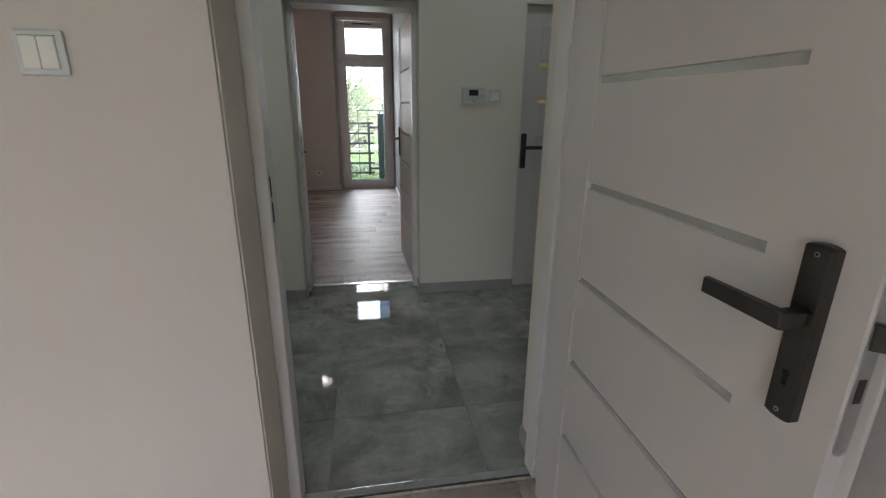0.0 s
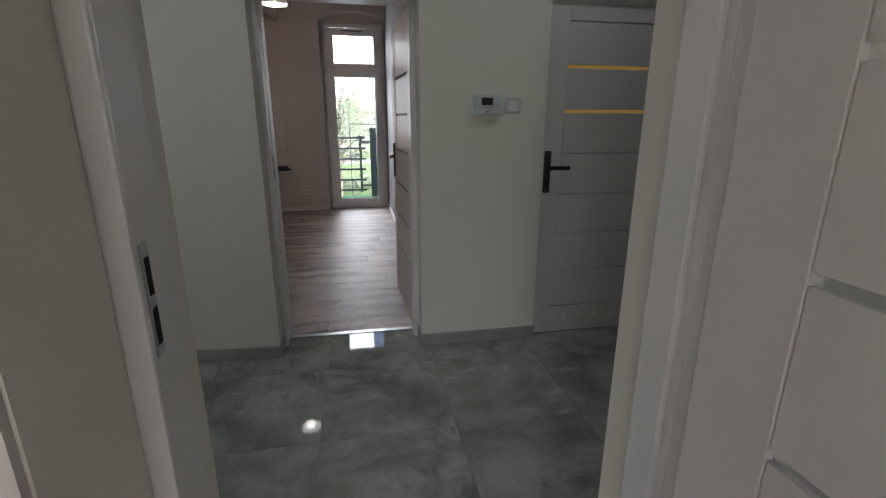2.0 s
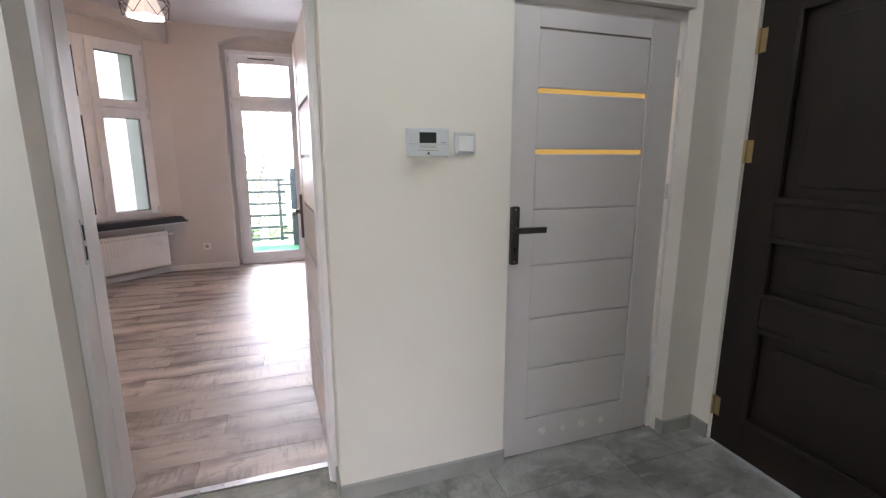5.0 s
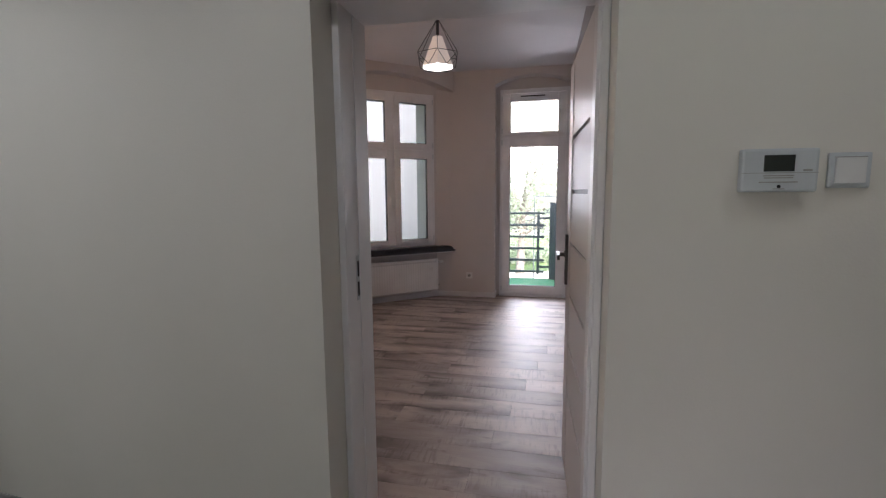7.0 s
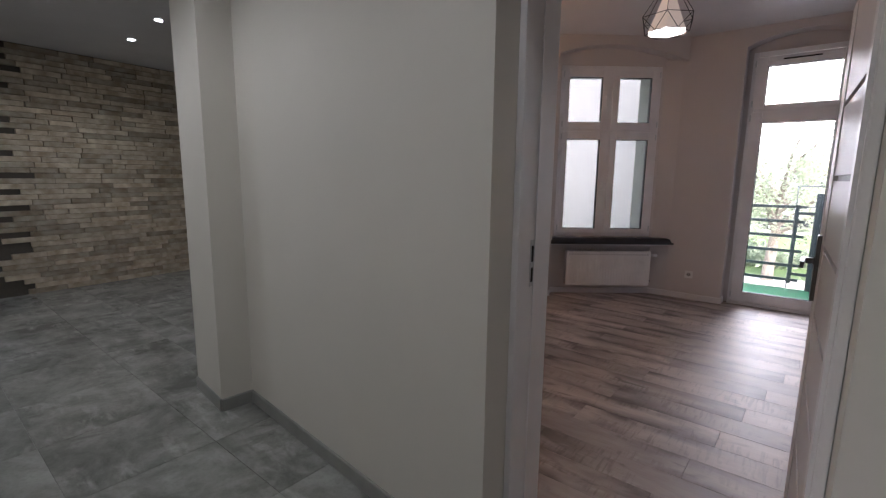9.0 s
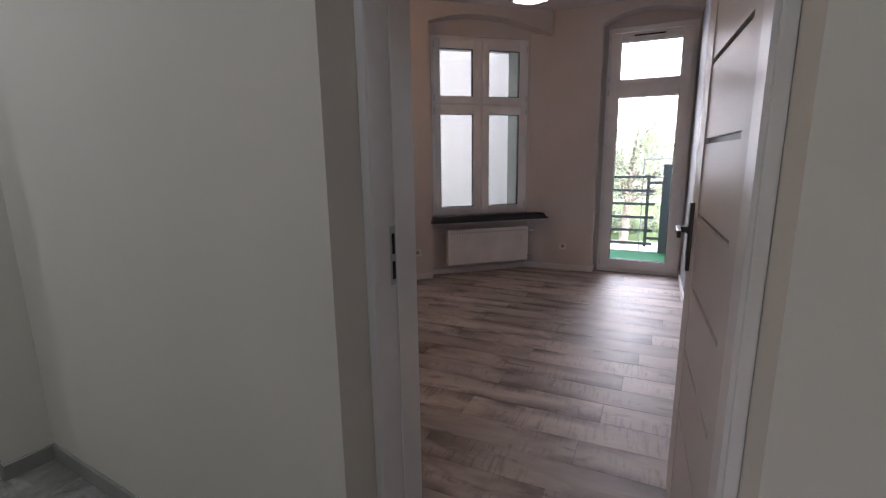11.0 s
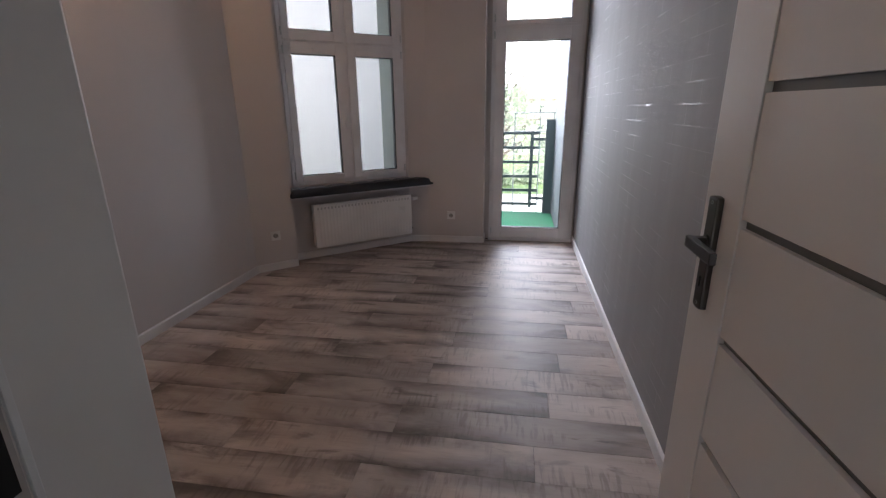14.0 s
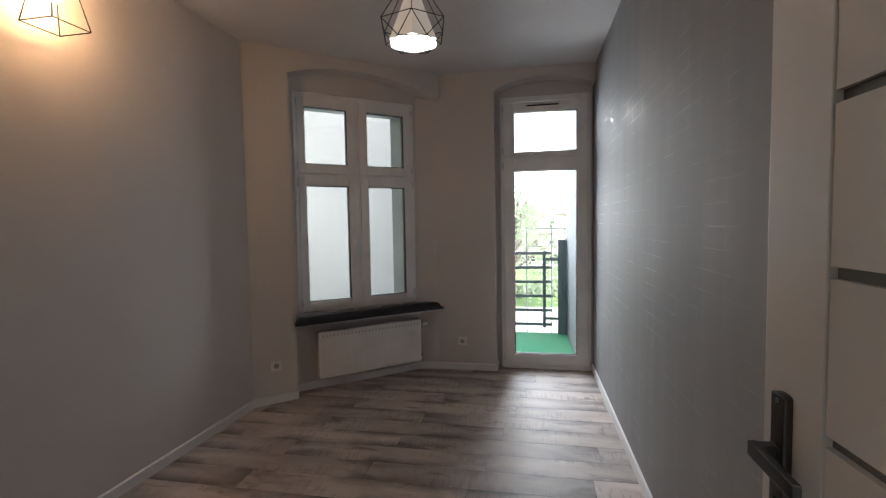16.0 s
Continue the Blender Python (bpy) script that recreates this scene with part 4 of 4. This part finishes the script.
def sconce():
    p = empty("wall_lamp", pose(-2.264, 5.83, 2.46), "black wire wall lamp with a glowing warm bulb", "lamp")
    part("wall_plate", tube(bmesh.new(), (-0.006, 0, 0.16), (0.016, 0, 0.16), 0.045, 24), M_BLACK, p)
    part("arm", tube(bmesh.new(), (0.016, 0, 0.16), (0.13, 0, 0.16), 0.007, 10), M_BLACK, p)
    part("bulb_holder", tube(bmesh.new(), (0.13, 0, 0.17), (0.13, 0, 0.10), 0.017, 14), M_BLACK, p)
    c0, q0, q1 = Vector((0.13, 0, 0)), 0.088, 0.045
    lo = [c0 + Vector((q0 * x, q0 * y, -0.10)) for x, y in ((-1, -1), (1, -1), (1, 1), (-1, 1))]
    hi = [c0 + Vector((q1 * x, q1 * y, 0.13)) for x, y in ((-1, -1), (1, -1), (1, 1), (-1, 1))]
    for i in range(4):
        for u, v in ((lo[i], lo[(i + 1) % 4]), (hi[i], hi[(i + 1) % 4]), (lo[i], hi[i])):
            part("wire", tube(bmesh.new(), u, v, 0.0028, 6), M_BLACK, p)
    bm = bmesh.new()
    bmesh.ops.create_uvsphere(bm, u_segments=16, v_segments=12, radius=0.03, matrix=Matrix.Translation((0.13, 0, 0.045)) @ Matrix.Diagonal((1, 1, 1.4, 1)))
    bl = part("bulb", bm, M_BULB, p, "warm glowing bulb")
    bl.visible_shadow = False
    return p


sconce()
lamp("sconce_light", "POINT", pose(-2.134, 5.83, 2.50), E_SCON, (1.0, 0.50, 0.21), 0.012)


# ---- things of the hall ----
def controller():
    c = empty("room_thermostat", pose(0.770, YB, 1.418), "white wall thermostat with a small dark display", "thermostat")
    part("back_plate", block(-0.072, 0.072, -0.006, 0, -0.045, 0.048, bevel=0.003), M_PLASTIC, c)
    part("housing", block(-0.080, 0.080, -0.031, -0.006, -0.050, 0.051, bevel=0.006), M_HOUSING, c)
    part("display", block(-0.034, 0.030, -0.0325, -0.0305, -0.002, 0.036, bevel=0.001), M_SCREEN, c, "dark liquid crystal display")
    part("flap_line", block(-0.079, 0.079, -0.0318, -0.0305, -0.0060, -0.0048), M_TILEB, c)
    for z, w in ((-0.012, 0.032), (-0.017, 0.030), (-0.027, 0.040)):
        part("button_row", block(-0.002 - w, -0.002 + w, -0.0325, -0.030, z - 0.0013, z + 0.0013), M_TILEB, c)
    part("mark", tube(bmesh.new(), (0, -0.0305, -0.037), (0, -0.0322, -0.037), 0.004, 12), M_VOID, c, "small dark round mark")
    part("mark", block(-0.012, 0.012, -0.0322, -0.030, -0.0435, -0.0415), M_TILEB, c)
    part("mark", block(0.048, 0.066, -0.0322, -0.030, -0.002, 0.002), M_TILEB, c)
    return c


controller()


def light_switch(m, rockers, label):
    s = empty("light_switch", m, label, "light switch", "light switches")
    part("frame", block(-0.043, 0.043, -0.010, 0, -0.041, 0.041, bevel=0.005), M_HOUSING, s)
    w = 0.062 / rockers
    for i in range(rockers):
        x = -0.031 + w * i
        k = part("rocker", block(x + 0.0005, x + w - 0.0005, -0.0155, -0.009, -0.030, 0.029, bevel=0.002), M_PLASTIC, s)
    # grey strip painted as the shadow over the rockers; no gap is cut
    part("gap_shade_strip", block(-0.0325, 0.0325, -0.0108, -0.009, 0.0292, 0.0312), M_TILEB, s)
    return s


light_switch(pose(0.922, YB, 1.417), 1, "white single rocker light switch on the cream wall")
light_switch(pose(-0.575, YA0 - 0.012, 1.434), 2, "white double rocker light switch on the cream wall")


def spotlight(x, y):
    s = empty("ceiling_spot", pose(x, y, HC), "small round recessed ceiling spotlight, lit", "spotlight", "ceiling spots")
    bm = bmesh.new()
    bmesh.ops.create_cone(bm, cap_ends=True, segments=24, radius1=0.042, radius2=0.046, depth=0.008, matrix=pose(0, 0, -0.003))
    rim = part("rim", bm, M_STEEL, s)
    part("lens", tube(bmesh.new(), (0, 0, -0.0075), (0, 0, -0.010), 0.032, 20), M_SPOT, s, "glowing lens")
    return s


# first two are visible, fifth known by its reflection; the rest are unseen fill
SPOTS = [(-4.35, 4.48), (-5.24, 4.54), (-3.4, 3.1), (-1.9, 3.05), (-0.4, 3.05), (1.1, 3.35), (-5.2, 3.2)]
sp0 = spotlight(*SPOTS[0])
for sx, sy in SPOTS[1:]:
    copy_thing(sp0, pose(sx, sy, HC))
for i, (sx, sy) in enumerate(SPOTS):
    lamp("spot_light", "SPOT", look((sx, sy, HC - 0.02), (sx, sy, 0)), E_SPOT * (2.2, 2.2, 3.2, 3.2, 1.4, 1.15, 2.4)[i], (1.0, 1.0, 0.93), 0.04, spot=150)

# unseen fill lamp added in the bathroom behind its closed door
lamp("bathroom_fill", "POINT", pose(1.5, 4.7, 2.3), 3, (1.0, 0.75, 0.4), 0.08)

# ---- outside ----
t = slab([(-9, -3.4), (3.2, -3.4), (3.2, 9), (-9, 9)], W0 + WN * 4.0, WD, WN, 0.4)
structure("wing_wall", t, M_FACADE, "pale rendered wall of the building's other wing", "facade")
structure("balcony_floor", boxes((-1.4, 0.46, 8.96, 10.78, -0.32, -0.17)), M_FACADE2, "concrete balcony slab", "balcony")
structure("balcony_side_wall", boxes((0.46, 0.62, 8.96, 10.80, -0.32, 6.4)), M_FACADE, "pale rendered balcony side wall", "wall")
structure("building_front", boxes((-1.0, -0.336, 8.961, 8.99, -3.4, 7), (0.541, 6.0, 9.001, 9.3, -3.4, 9), (-0.336, 0.541, 8.961, 8.99, 3.02, 7)), M_FACADE2, "rendered outer wall of the house", "facade")
turf = mesh_from("turf_mat", boxes((-1.35, 0.455, 8.965, 10.74, -0.17, -0.150)), M_TURF)
tagged(turf, "bright green artificial turf laid on the balcony", "mat")


def railing():
    r = empty("balcony_railing", pose(0, 10.72, -0.17), "dark grey steel balcony railing with horizontal bars", "railing")
    for k in range(6):
        part("bar", block(-1.40, 0.245, -0.012, 0.012, 0.125 + 0.205 * k, 0.165 + 0.205 * k, bevel=0.003), M_RAIL, r)
    part("upright", block(0.12, 0.165, -0.030, -0.012, 0.10, 1.20, bevel=0.003), M_RAIL, r)
    part("upright", block(-1.25, -1.205, -0.030, -0.012, 0.0, 1.20, bevel=0.003), M_RAIL, r)
    for z in (0.215, 1.065):
        part("connector", block(0.165, 0.33, -0.026, -0.010, z, z + 0.04, bevel=0.002), M_RAIL, r)
    part("post", block(0.33, 0.452, -0.06, 0.03, 0.0, 1.36, bevel=0.006), M_RAIL, r, "wide dark post wrapped in sheeting")
    return r


railing()
GZ = -3.4
M_GROUND = mat("worn_grass", (0.10, 0.16, 0.05), 0.95, scale=0.3, dark=(0.06, 0.11, 0.03), bump=0.6, bump_scale=8)
M_PAVE = mat("pale_paving", (0.42, 0.41, 0.39), 0.9, scale=0.6, dark=(0.34, 0.33, 0.32), bump=0.3, bump_scale=20)
M_LEAF = mat("spring_leaves", (0.30, 0.36, 0.25), 0.6, scale=0.8, dark=(0.23, 0.29, 0.19), bump=0.0)
lt = M_LEAF.node_tree
tl, ml = lt.nodes.new("ShaderNodeBsdfTranslucent"), lt.nodes.new("ShaderNodeMixShader")
tl.inputs[0].default_value, ml.inputs[0].default_value = (0.44, 0.50, 0.40, 1), 0.6
lt.links.new(lt.nodes["Principled BSDF"].outputs[0], ml.inputs[1])
lt.links.new(tl.outputs[0], ml.inputs[2])
lt.links.new(ml.outputs[0], lt.nodes["Material Output"].inputs[0])
M_BARK = mat("bark", (0.24, 0.22, 0.19), 0.9, scale=12, dark=(0.16, 0.145, 0.12), bump=0.8, bump_scale=30)
M_BRICKH = mat("house_render", (0.52, 0.48, 0.45), 0.9, scale=1.0, dark=(0.46, 0.42, 0.39), bump=0.2)
M_ROOF = mat("roof_tiles", (0.36, 0.25, 0.21), 0.85, scale=2.0, dark=(0.29, 0.20, 0.17), bump=0.4, bump_scale=10)
M_WPANE = mat("dark_window_pane", (0.06, 0.07, 0.08), 0.1, scale=2.0)
M_CAR = mat("dark_car_paint", (0.05, 0.055, 0.065), 0.25, scale=3)
bm = bmesh.new()
bmesh.ops.create_grid(bm, x_segments=1, y_segments=1, size=1500, matrix=pose(0, 0, GZ))
structure("ground", bm, M_GROUND, "grassy ground of the courtyard and beyond", "ground")
# curved glowing sheet added beyond the houses to whiten the dim low sky
M_SKY_GLOW = glow_mat("glowing_sky_sheet", (0.97, 0.99, 1.0), 0.32)
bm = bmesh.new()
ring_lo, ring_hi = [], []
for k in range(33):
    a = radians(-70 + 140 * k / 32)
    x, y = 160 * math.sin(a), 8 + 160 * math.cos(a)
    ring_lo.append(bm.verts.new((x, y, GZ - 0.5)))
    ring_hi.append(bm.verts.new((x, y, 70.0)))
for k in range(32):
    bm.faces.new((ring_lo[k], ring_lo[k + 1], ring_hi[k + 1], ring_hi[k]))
structure("backdrop", bm, M_SKY_GLOW, "glowing white sheet standing in for overcast sky low over the houses", "sky")
structure("pavement", boxes((-30, 30, 11, 30, GZ - 0.1, GZ + 0.05)), M_PAVE, "pale paved yard below the balcony", "pavement")
structure("road", boxes((-60, 60, 54, 62, GZ - 0.1, GZ + 0.03)), M_PAVE, "pale street beyond the lawn", "road")


def tree(x, y, h, spread, seed, leaves, droop):
    rng = random.Random(seed)
    tr = empty("tree", pose(x, y, GZ), "leafy tree in light spring foliage", "tree", "courtyard trees")
    tb = bmesh.new()
    top = Vector((0.2, 0, h * 0.55))
    tube(tb, (0, 0, -0.1), (0.1, 0, h * 0.28), 0.26, 10, 0.2)
    tube(tb, (0.1, 0, h * 0.27), top, 0.2, 9, 0.12)
    ends = []
    for i in range(13):
        a = 2 * math.pi * i / 13 + rng.uniform(-0.3, 0.3)
        z = rng.uniform(0.3, 0.55) * h
        r = spread * rng.uniform(0.45, 0.95)
        s = Vector((0.1, 0, z))
        mid = s + Vector((math.cos(a) * r * 0.5, math.sin(a) * r * 0.5, rng.uniform(0.12, 0.3) * h))
        e = mid + Vector((math.cos(a) * r * 0.5, math.sin(a) * r * 0.5, rng.uniform(-0.05, 0.2) * h))
        tube(tb, s, mid, 0.09, 6, 0.055)
        tube(tb, mid, e, 0.055, 5, 0.015)
        ends += [mid, (mid + e) / 2, e]
    part("trunk", tb, M_BARK, tr)
    verts, faces = [], []
    for i in range(leaves):
        c = rng.choice(ends) + Vector((rng.gauss(0, 0.45), rng.gauss(0, 0.45), rng.gauss(0, 0.4) - abs(rng.gauss(0, droop))))
        u = Vector((rng.gauss(0, 1), rng.gauss(0, 1), rng.gauss(0, 0.6))).normalized() * rng.uniform(0.07, 0.13)
        v = u.orthogonal().normalized() * rng.uniform(0.04, 0.07)
        k = len(verts)
        verts += [c - u, c + v, c + u, c - v]
        faces.append((k, k + 1, k + 2, k + 3))
    me = bpy.data.meshes.new("crown")
    me.from_pydata(verts, [], faces)
    me.materials.append(M_LEAF)
    ob = new("crown", me)
    ob.parent = tr
    return tr


tree(-1.1, 29, 7.2, 3.8, 3, 7000, 1.1)
tree(-7.5, 41, 7.0, 3.6, 5, 4200, 0.6)
tree(6.5, 48, 6.6, 3.0, 7, 3600, 0.5)


def steel_frame():
    """A tall bare frame of thin tubes beyond the yard."""
    f = empty("steel_frame", pose(0.6, 24.0, GZ + 0.05), "thin dark steel frame standing in the paved yard", "frame")
    for x in (-0.8, 0.25, 0.8):
        part("post", tube(bmesh.new(), (x, 0, 0), (x, 0, 4.5), 0.025, 10), M_RAIL, f)
    part("beam", tube(bmesh.new(), (-0.85, 0, 4.5), (0.85, 0, 4.5), 0.03, 10), M_RAIL, f)
    part("cross_bar", tube(bmesh.new(), (-0.8, 0, 3.75), (0.8, 0, 3.75), 0.02, 10), M_RAIL, f)
    return f


steel_frame()


def bush(x, y, r, h, seed):
    rng = random.Random(seed)
    verts, faces = [], []
    for i in range(1500):
        a, q = rng.uniform(0, 6.283), rng.uniform(0, 1) ** 0.5
        z = h * (1 - q * q * 0.6) * rng.uniform(0.05, 1)
        c = Vector((x + math.cos(a) * q * r, y + math.sin(a) * q * r * 0.6, GZ + z))
        u = Vector((rng.gauss(0, 1), rng.gauss(0, 1), rng.gauss(0, 1))).normalized() * 0.12
        v = u.orthogonal().normalized() * 0.08
        k = len(verts)
        verts += [c - u, c + v, c + u, c - v]
        faces.append((k, k + 1, k + 2, k + 3))
    me = bpy.data.meshes.new("bush")
    me.from_pydata(verts, [], faces)
    me.materials.append(M_LEAF)
    return tagged(new("bush", me), "rounded green garden bush on the lawn", "bush", "garden bushes")


for i, (bx, by, br, bh) in enumerate(((-2.2, 33.5, 1.9, 1.5), (1.2, 34.5, 1.7, 1.2), (-6, 34, 2.2, 1.7), (4.6, 36, 1.8, 1.3))):
    bush(bx, by, br, bh, 20 + i)


def far_house(x0, x1, y, h, roof, seed):
    hs = empty("house", pose((x0 + x1) / 2, y, GZ), "distant plastered house with a red-brown tiled roof", "house", "far houses")
    w, d = (x1 - x0) / 2, 5.0
    part("wall", block(-w, w, 0, 2 * d, 0, h), M_BRICKH, hs)
    rb = bmesh.new()
    vs = [rb.verts.new(c) for c in ((-w - 0.4, -0.5, h), (w + 0.4, -0.5, h), (w + 0.4, 2 * d + 0.5, h), (-w - 0.4, 2 * d + 0.5, h), (-w - 0.4, d, h + roof), (w + 0.4, d, h + roof))]
    for f in ((0, 1, 5, 4), (2, 3, 4, 5), (0, 4, 3), (1, 2, 5), (0, 3, 2, 1)):
        rb.faces.new([vs[i] for i in f])
    rf = part("roof", rb, M_ROOF, hs)
    part("chimney", block(-w * 0.4, -w * 0.4 + 0.8, d - 0.4, d + 0.4, h + roof * 0.6, h + roof + 0.9), M_BRICKH, rf)
    n = int(2 * w / 2.4)
    for i in range(n):
        for k in range(int(h / 2.9)):
            x = -w + 1.2 + (2 * w - 2.4) * i / max(1, n - 1)
            wd = part("window", block(x - 0.55, x + 0.55, -0.06, 0.05, 0.9 + 2.9 * k, 2.4 + 2.9 * k), M_TRIM, hs)
            part("pane", block(x - 0.45, x + 0.45, -0.075, -0.05, 1.0 + 2.9 * k, 2.3 + 2.9 * k), M_WPANE, wd)
    return hs


far_house(-3.0, 9.5, 76, 6.0, 2.0, 1)
far_house(-24, -7, 84, 6.2, 2.2, 2)
far_house(13, 30, 80, 6.2, 2.2, 3)


def car(x, y, turn, seed):
    c = empty("car", pose(x, y, GZ + 0.03, 0, 0, turn), "dark parked hatchback car on the street", "car", "parked cars")
    side = [(-2.0, 0.35), (2.0, 0.35), (2.05, 0.75), (1.9, 0.95), (1.1, 1.0), (0.5, 1.42), (-1.1, 1.45), (-1.85, 1.0), (-2.05, 0.8)]
    bm = bmesh.new()
    f = bm.faces.new([bm.verts.new((u, -0.82, w)) for u, w in side])
    r = bmesh.ops.extrude_face_region(bm, geom=[f])
    bmesh.ops.translate(bm, verts=[v for v in r["geom"] if isinstance(v, bmesh.types.BMVert)], vec=(0, 1.64, 0))
    part("body", bm, M_CAR, c)
    for u in (-1.25, 1.25):
        for v in (-0.78, 0.78):
            w = part("wheel", tube(bmesh.new(), (u, v - 0.1, 0.31), (u, v + 0.1, 0.31), 0.31, 18), M_BLACK, c)
            part("rim", tube(bmesh.new(), (u, v - 0.104, 0.31), (u, v + 0.104, 0.31), 0.19, 14), M_STEEL, w)
    part("side_window", boxes((-1.0, 0.35, -0.826, 0.826, 1.03, 1.33)), M_WPANE, c)
    return c


car(-1.5, 57, 0, 1)
car(4.2, 57.5, 0, 2)

# ---- tiles, boards and stones ----
TILE = bpy.data.meshes.new("tile")
tb = block(-0.2988, 0.2988, -0.2988, 0.2988, -0.006, 0.0, bevel=0.0012)
tb.to_mesh(TILE)
tb.free()
TILE.materials.append(M_TILE)
hall_floor = bpy.data.objects["floor_hall"]


def cut_tile(x0, x1, y0, y1):
    me = bpy.data.meshes.new("tile")
    b = block(x0 - (x0 + x1) / 2, (x1 - x0) / 2, (y0 - y1) / 2, (y1 - y0) / 2, -0.006, 0.0, bevel=0.0012)
    b.to_mesh(me)
    b.free()
    me.materials.append(M_TILE)
    return me


def tiles(X0, X1, Y0, Y1):
    i0, i1 = math.floor((X0 + 0.15) / 0.6), math.ceil((X1 + 0.15) / 0.6)
    j0, j1 = math.floor((Y0 - 3.10) / 0.6), math.ceil((Y1 - 3.10) / 0.6)
    for i in range(i0, i1):
        for j in range(j0, j1):
            a, b, c, d = -0.15 + 0.6 * i, 0.45 + 0.6 * i, 3.10 + 0.6 * j, 3.70 + 0.6 * j
            a2, b2, c2, d2 = max(a, X0), min(b, X1), max(c, Y0), min(d, Y1)
            if b2 - a2 < 0.02 or d2 - c2 < 0.02:
                continue
            whole = b2 - a2 > 0.599 and d2 - c2 > 0.599
            ob = new("tile", TILE if whole else cut_tile(a2 + 0.0012, b2 - 0.0012, c2 + 0.0012, d2 - 0.0012))
            ob.location = ((a2 + b2) / 2, (c2 + d2) / 2, random.uniform(-0.0003, 0.0))
            ob.parent = hall_floor


tiles(-6.6, 2.165, 2.086, 4.124)
tiles(-6.6, -2.64, 4.124, 6.2)

PLANKS = {}


def plank(parent, x0, x1, y0, y1):
    key = (round(x1 - x0, 3), round(y1 - y0, 3))
    if key not in PLANKS:
        me = bpy.data.meshes.new("plank")
        b = block(-key[0] / 2 + 0.0006, key[0] / 2 - 0.0006, -key[1] / 2 + 0.0006, key[1] / 2 - 0.0006, -0.005, 0.0, bevel=0.0014)
        b.to_mesh(me)
        b.free()
        me.materials.append(M_PLANK)
        PLANKS[key] = me
    ob = new("plank", PLANKS[key])
    ob.location = ((x0 + x1) / 2, (y0 + y1) / 2, random.uniform(-0.0004, 0))
    ob.parent = parent


def planks(parent, X0, X1, Y0, Y1, wide, long, first):
    k = 0
    y = Y0
    while y < Y1 - 0.01:
        y2 = min(y + wide, Y1)
        x = X0 - first - ((k * 0.47) % 1.0) * long
        while x < X1:
            a, b = max(x, X0), min(x + long, X1)
            if b - a > 0.03:
                plank(parent, a, b, y, y2)
            x += long
        y, k = y2, k + 1


planks(bpy.data.objects["floor_room"], -2.60, 0.56, 4.165, 8.64, 0.193, 1.285, 0.15)
planks(bpy.data.objects["floor_start"], -2.5, 0.72, 0.10 - 11 * 0.193, 2.045, 0.193, 1.285, 0.3)

# stone wall at the far end of the living area
sw = structure("wall_stone", prism([(-6.28, 1.9), (-6.60, 6.3), (-6.9, 6.3), (-6.9, 1.9)], 0, HC), M_STONEBACK, "split-face sandstone cladding on the living area wall")
rng = random.Random(11)
STONES = []
for k in range(14):
    b = bmesh.new()
    L, D = 0.20 + 0.024 * k, 0.022 + 0.004 * (k % 5)
    box(b, -D, D, -L / 2, L / 2, -0.0275, 0.0275, bevel=0.004)
    for v in b.verts:
        if v.co.x > 0:
            v.co.x += rng.uniform(-0.007, 0.004)
    me = bpy.data.meshes.new("stone")
    b.to_mesh(me)
    b.free()
    me.materials.append(M_STONE)
    STONES.append((L, me))
sdir = Vector((-0.32, 4.4, 0)).normalized()
for row in range(46):
    z = 0.03 + 0.0585 * row
    if z > HC - 0.02:
        break
    u = rng.uniform(-0.15, 0.0)
    while u < 3.9:
        L, me = rng.choice(STONES)
        p = Vector((-6.28, 1.9, 0)) + sdir * (u + L / 2 + 0.5)
        near = 3.6 < p.y < 5.75
        if near:
            ob = new("stone", me)
            ob.matrix_world = Matrix.Translation((p.x, p.y, z)) @ pose(0, 0, 0, 0, 0, math.degrees(math.atan2(0.32, 4.4)))
            ob.parent = sw
        u += L + 0.005
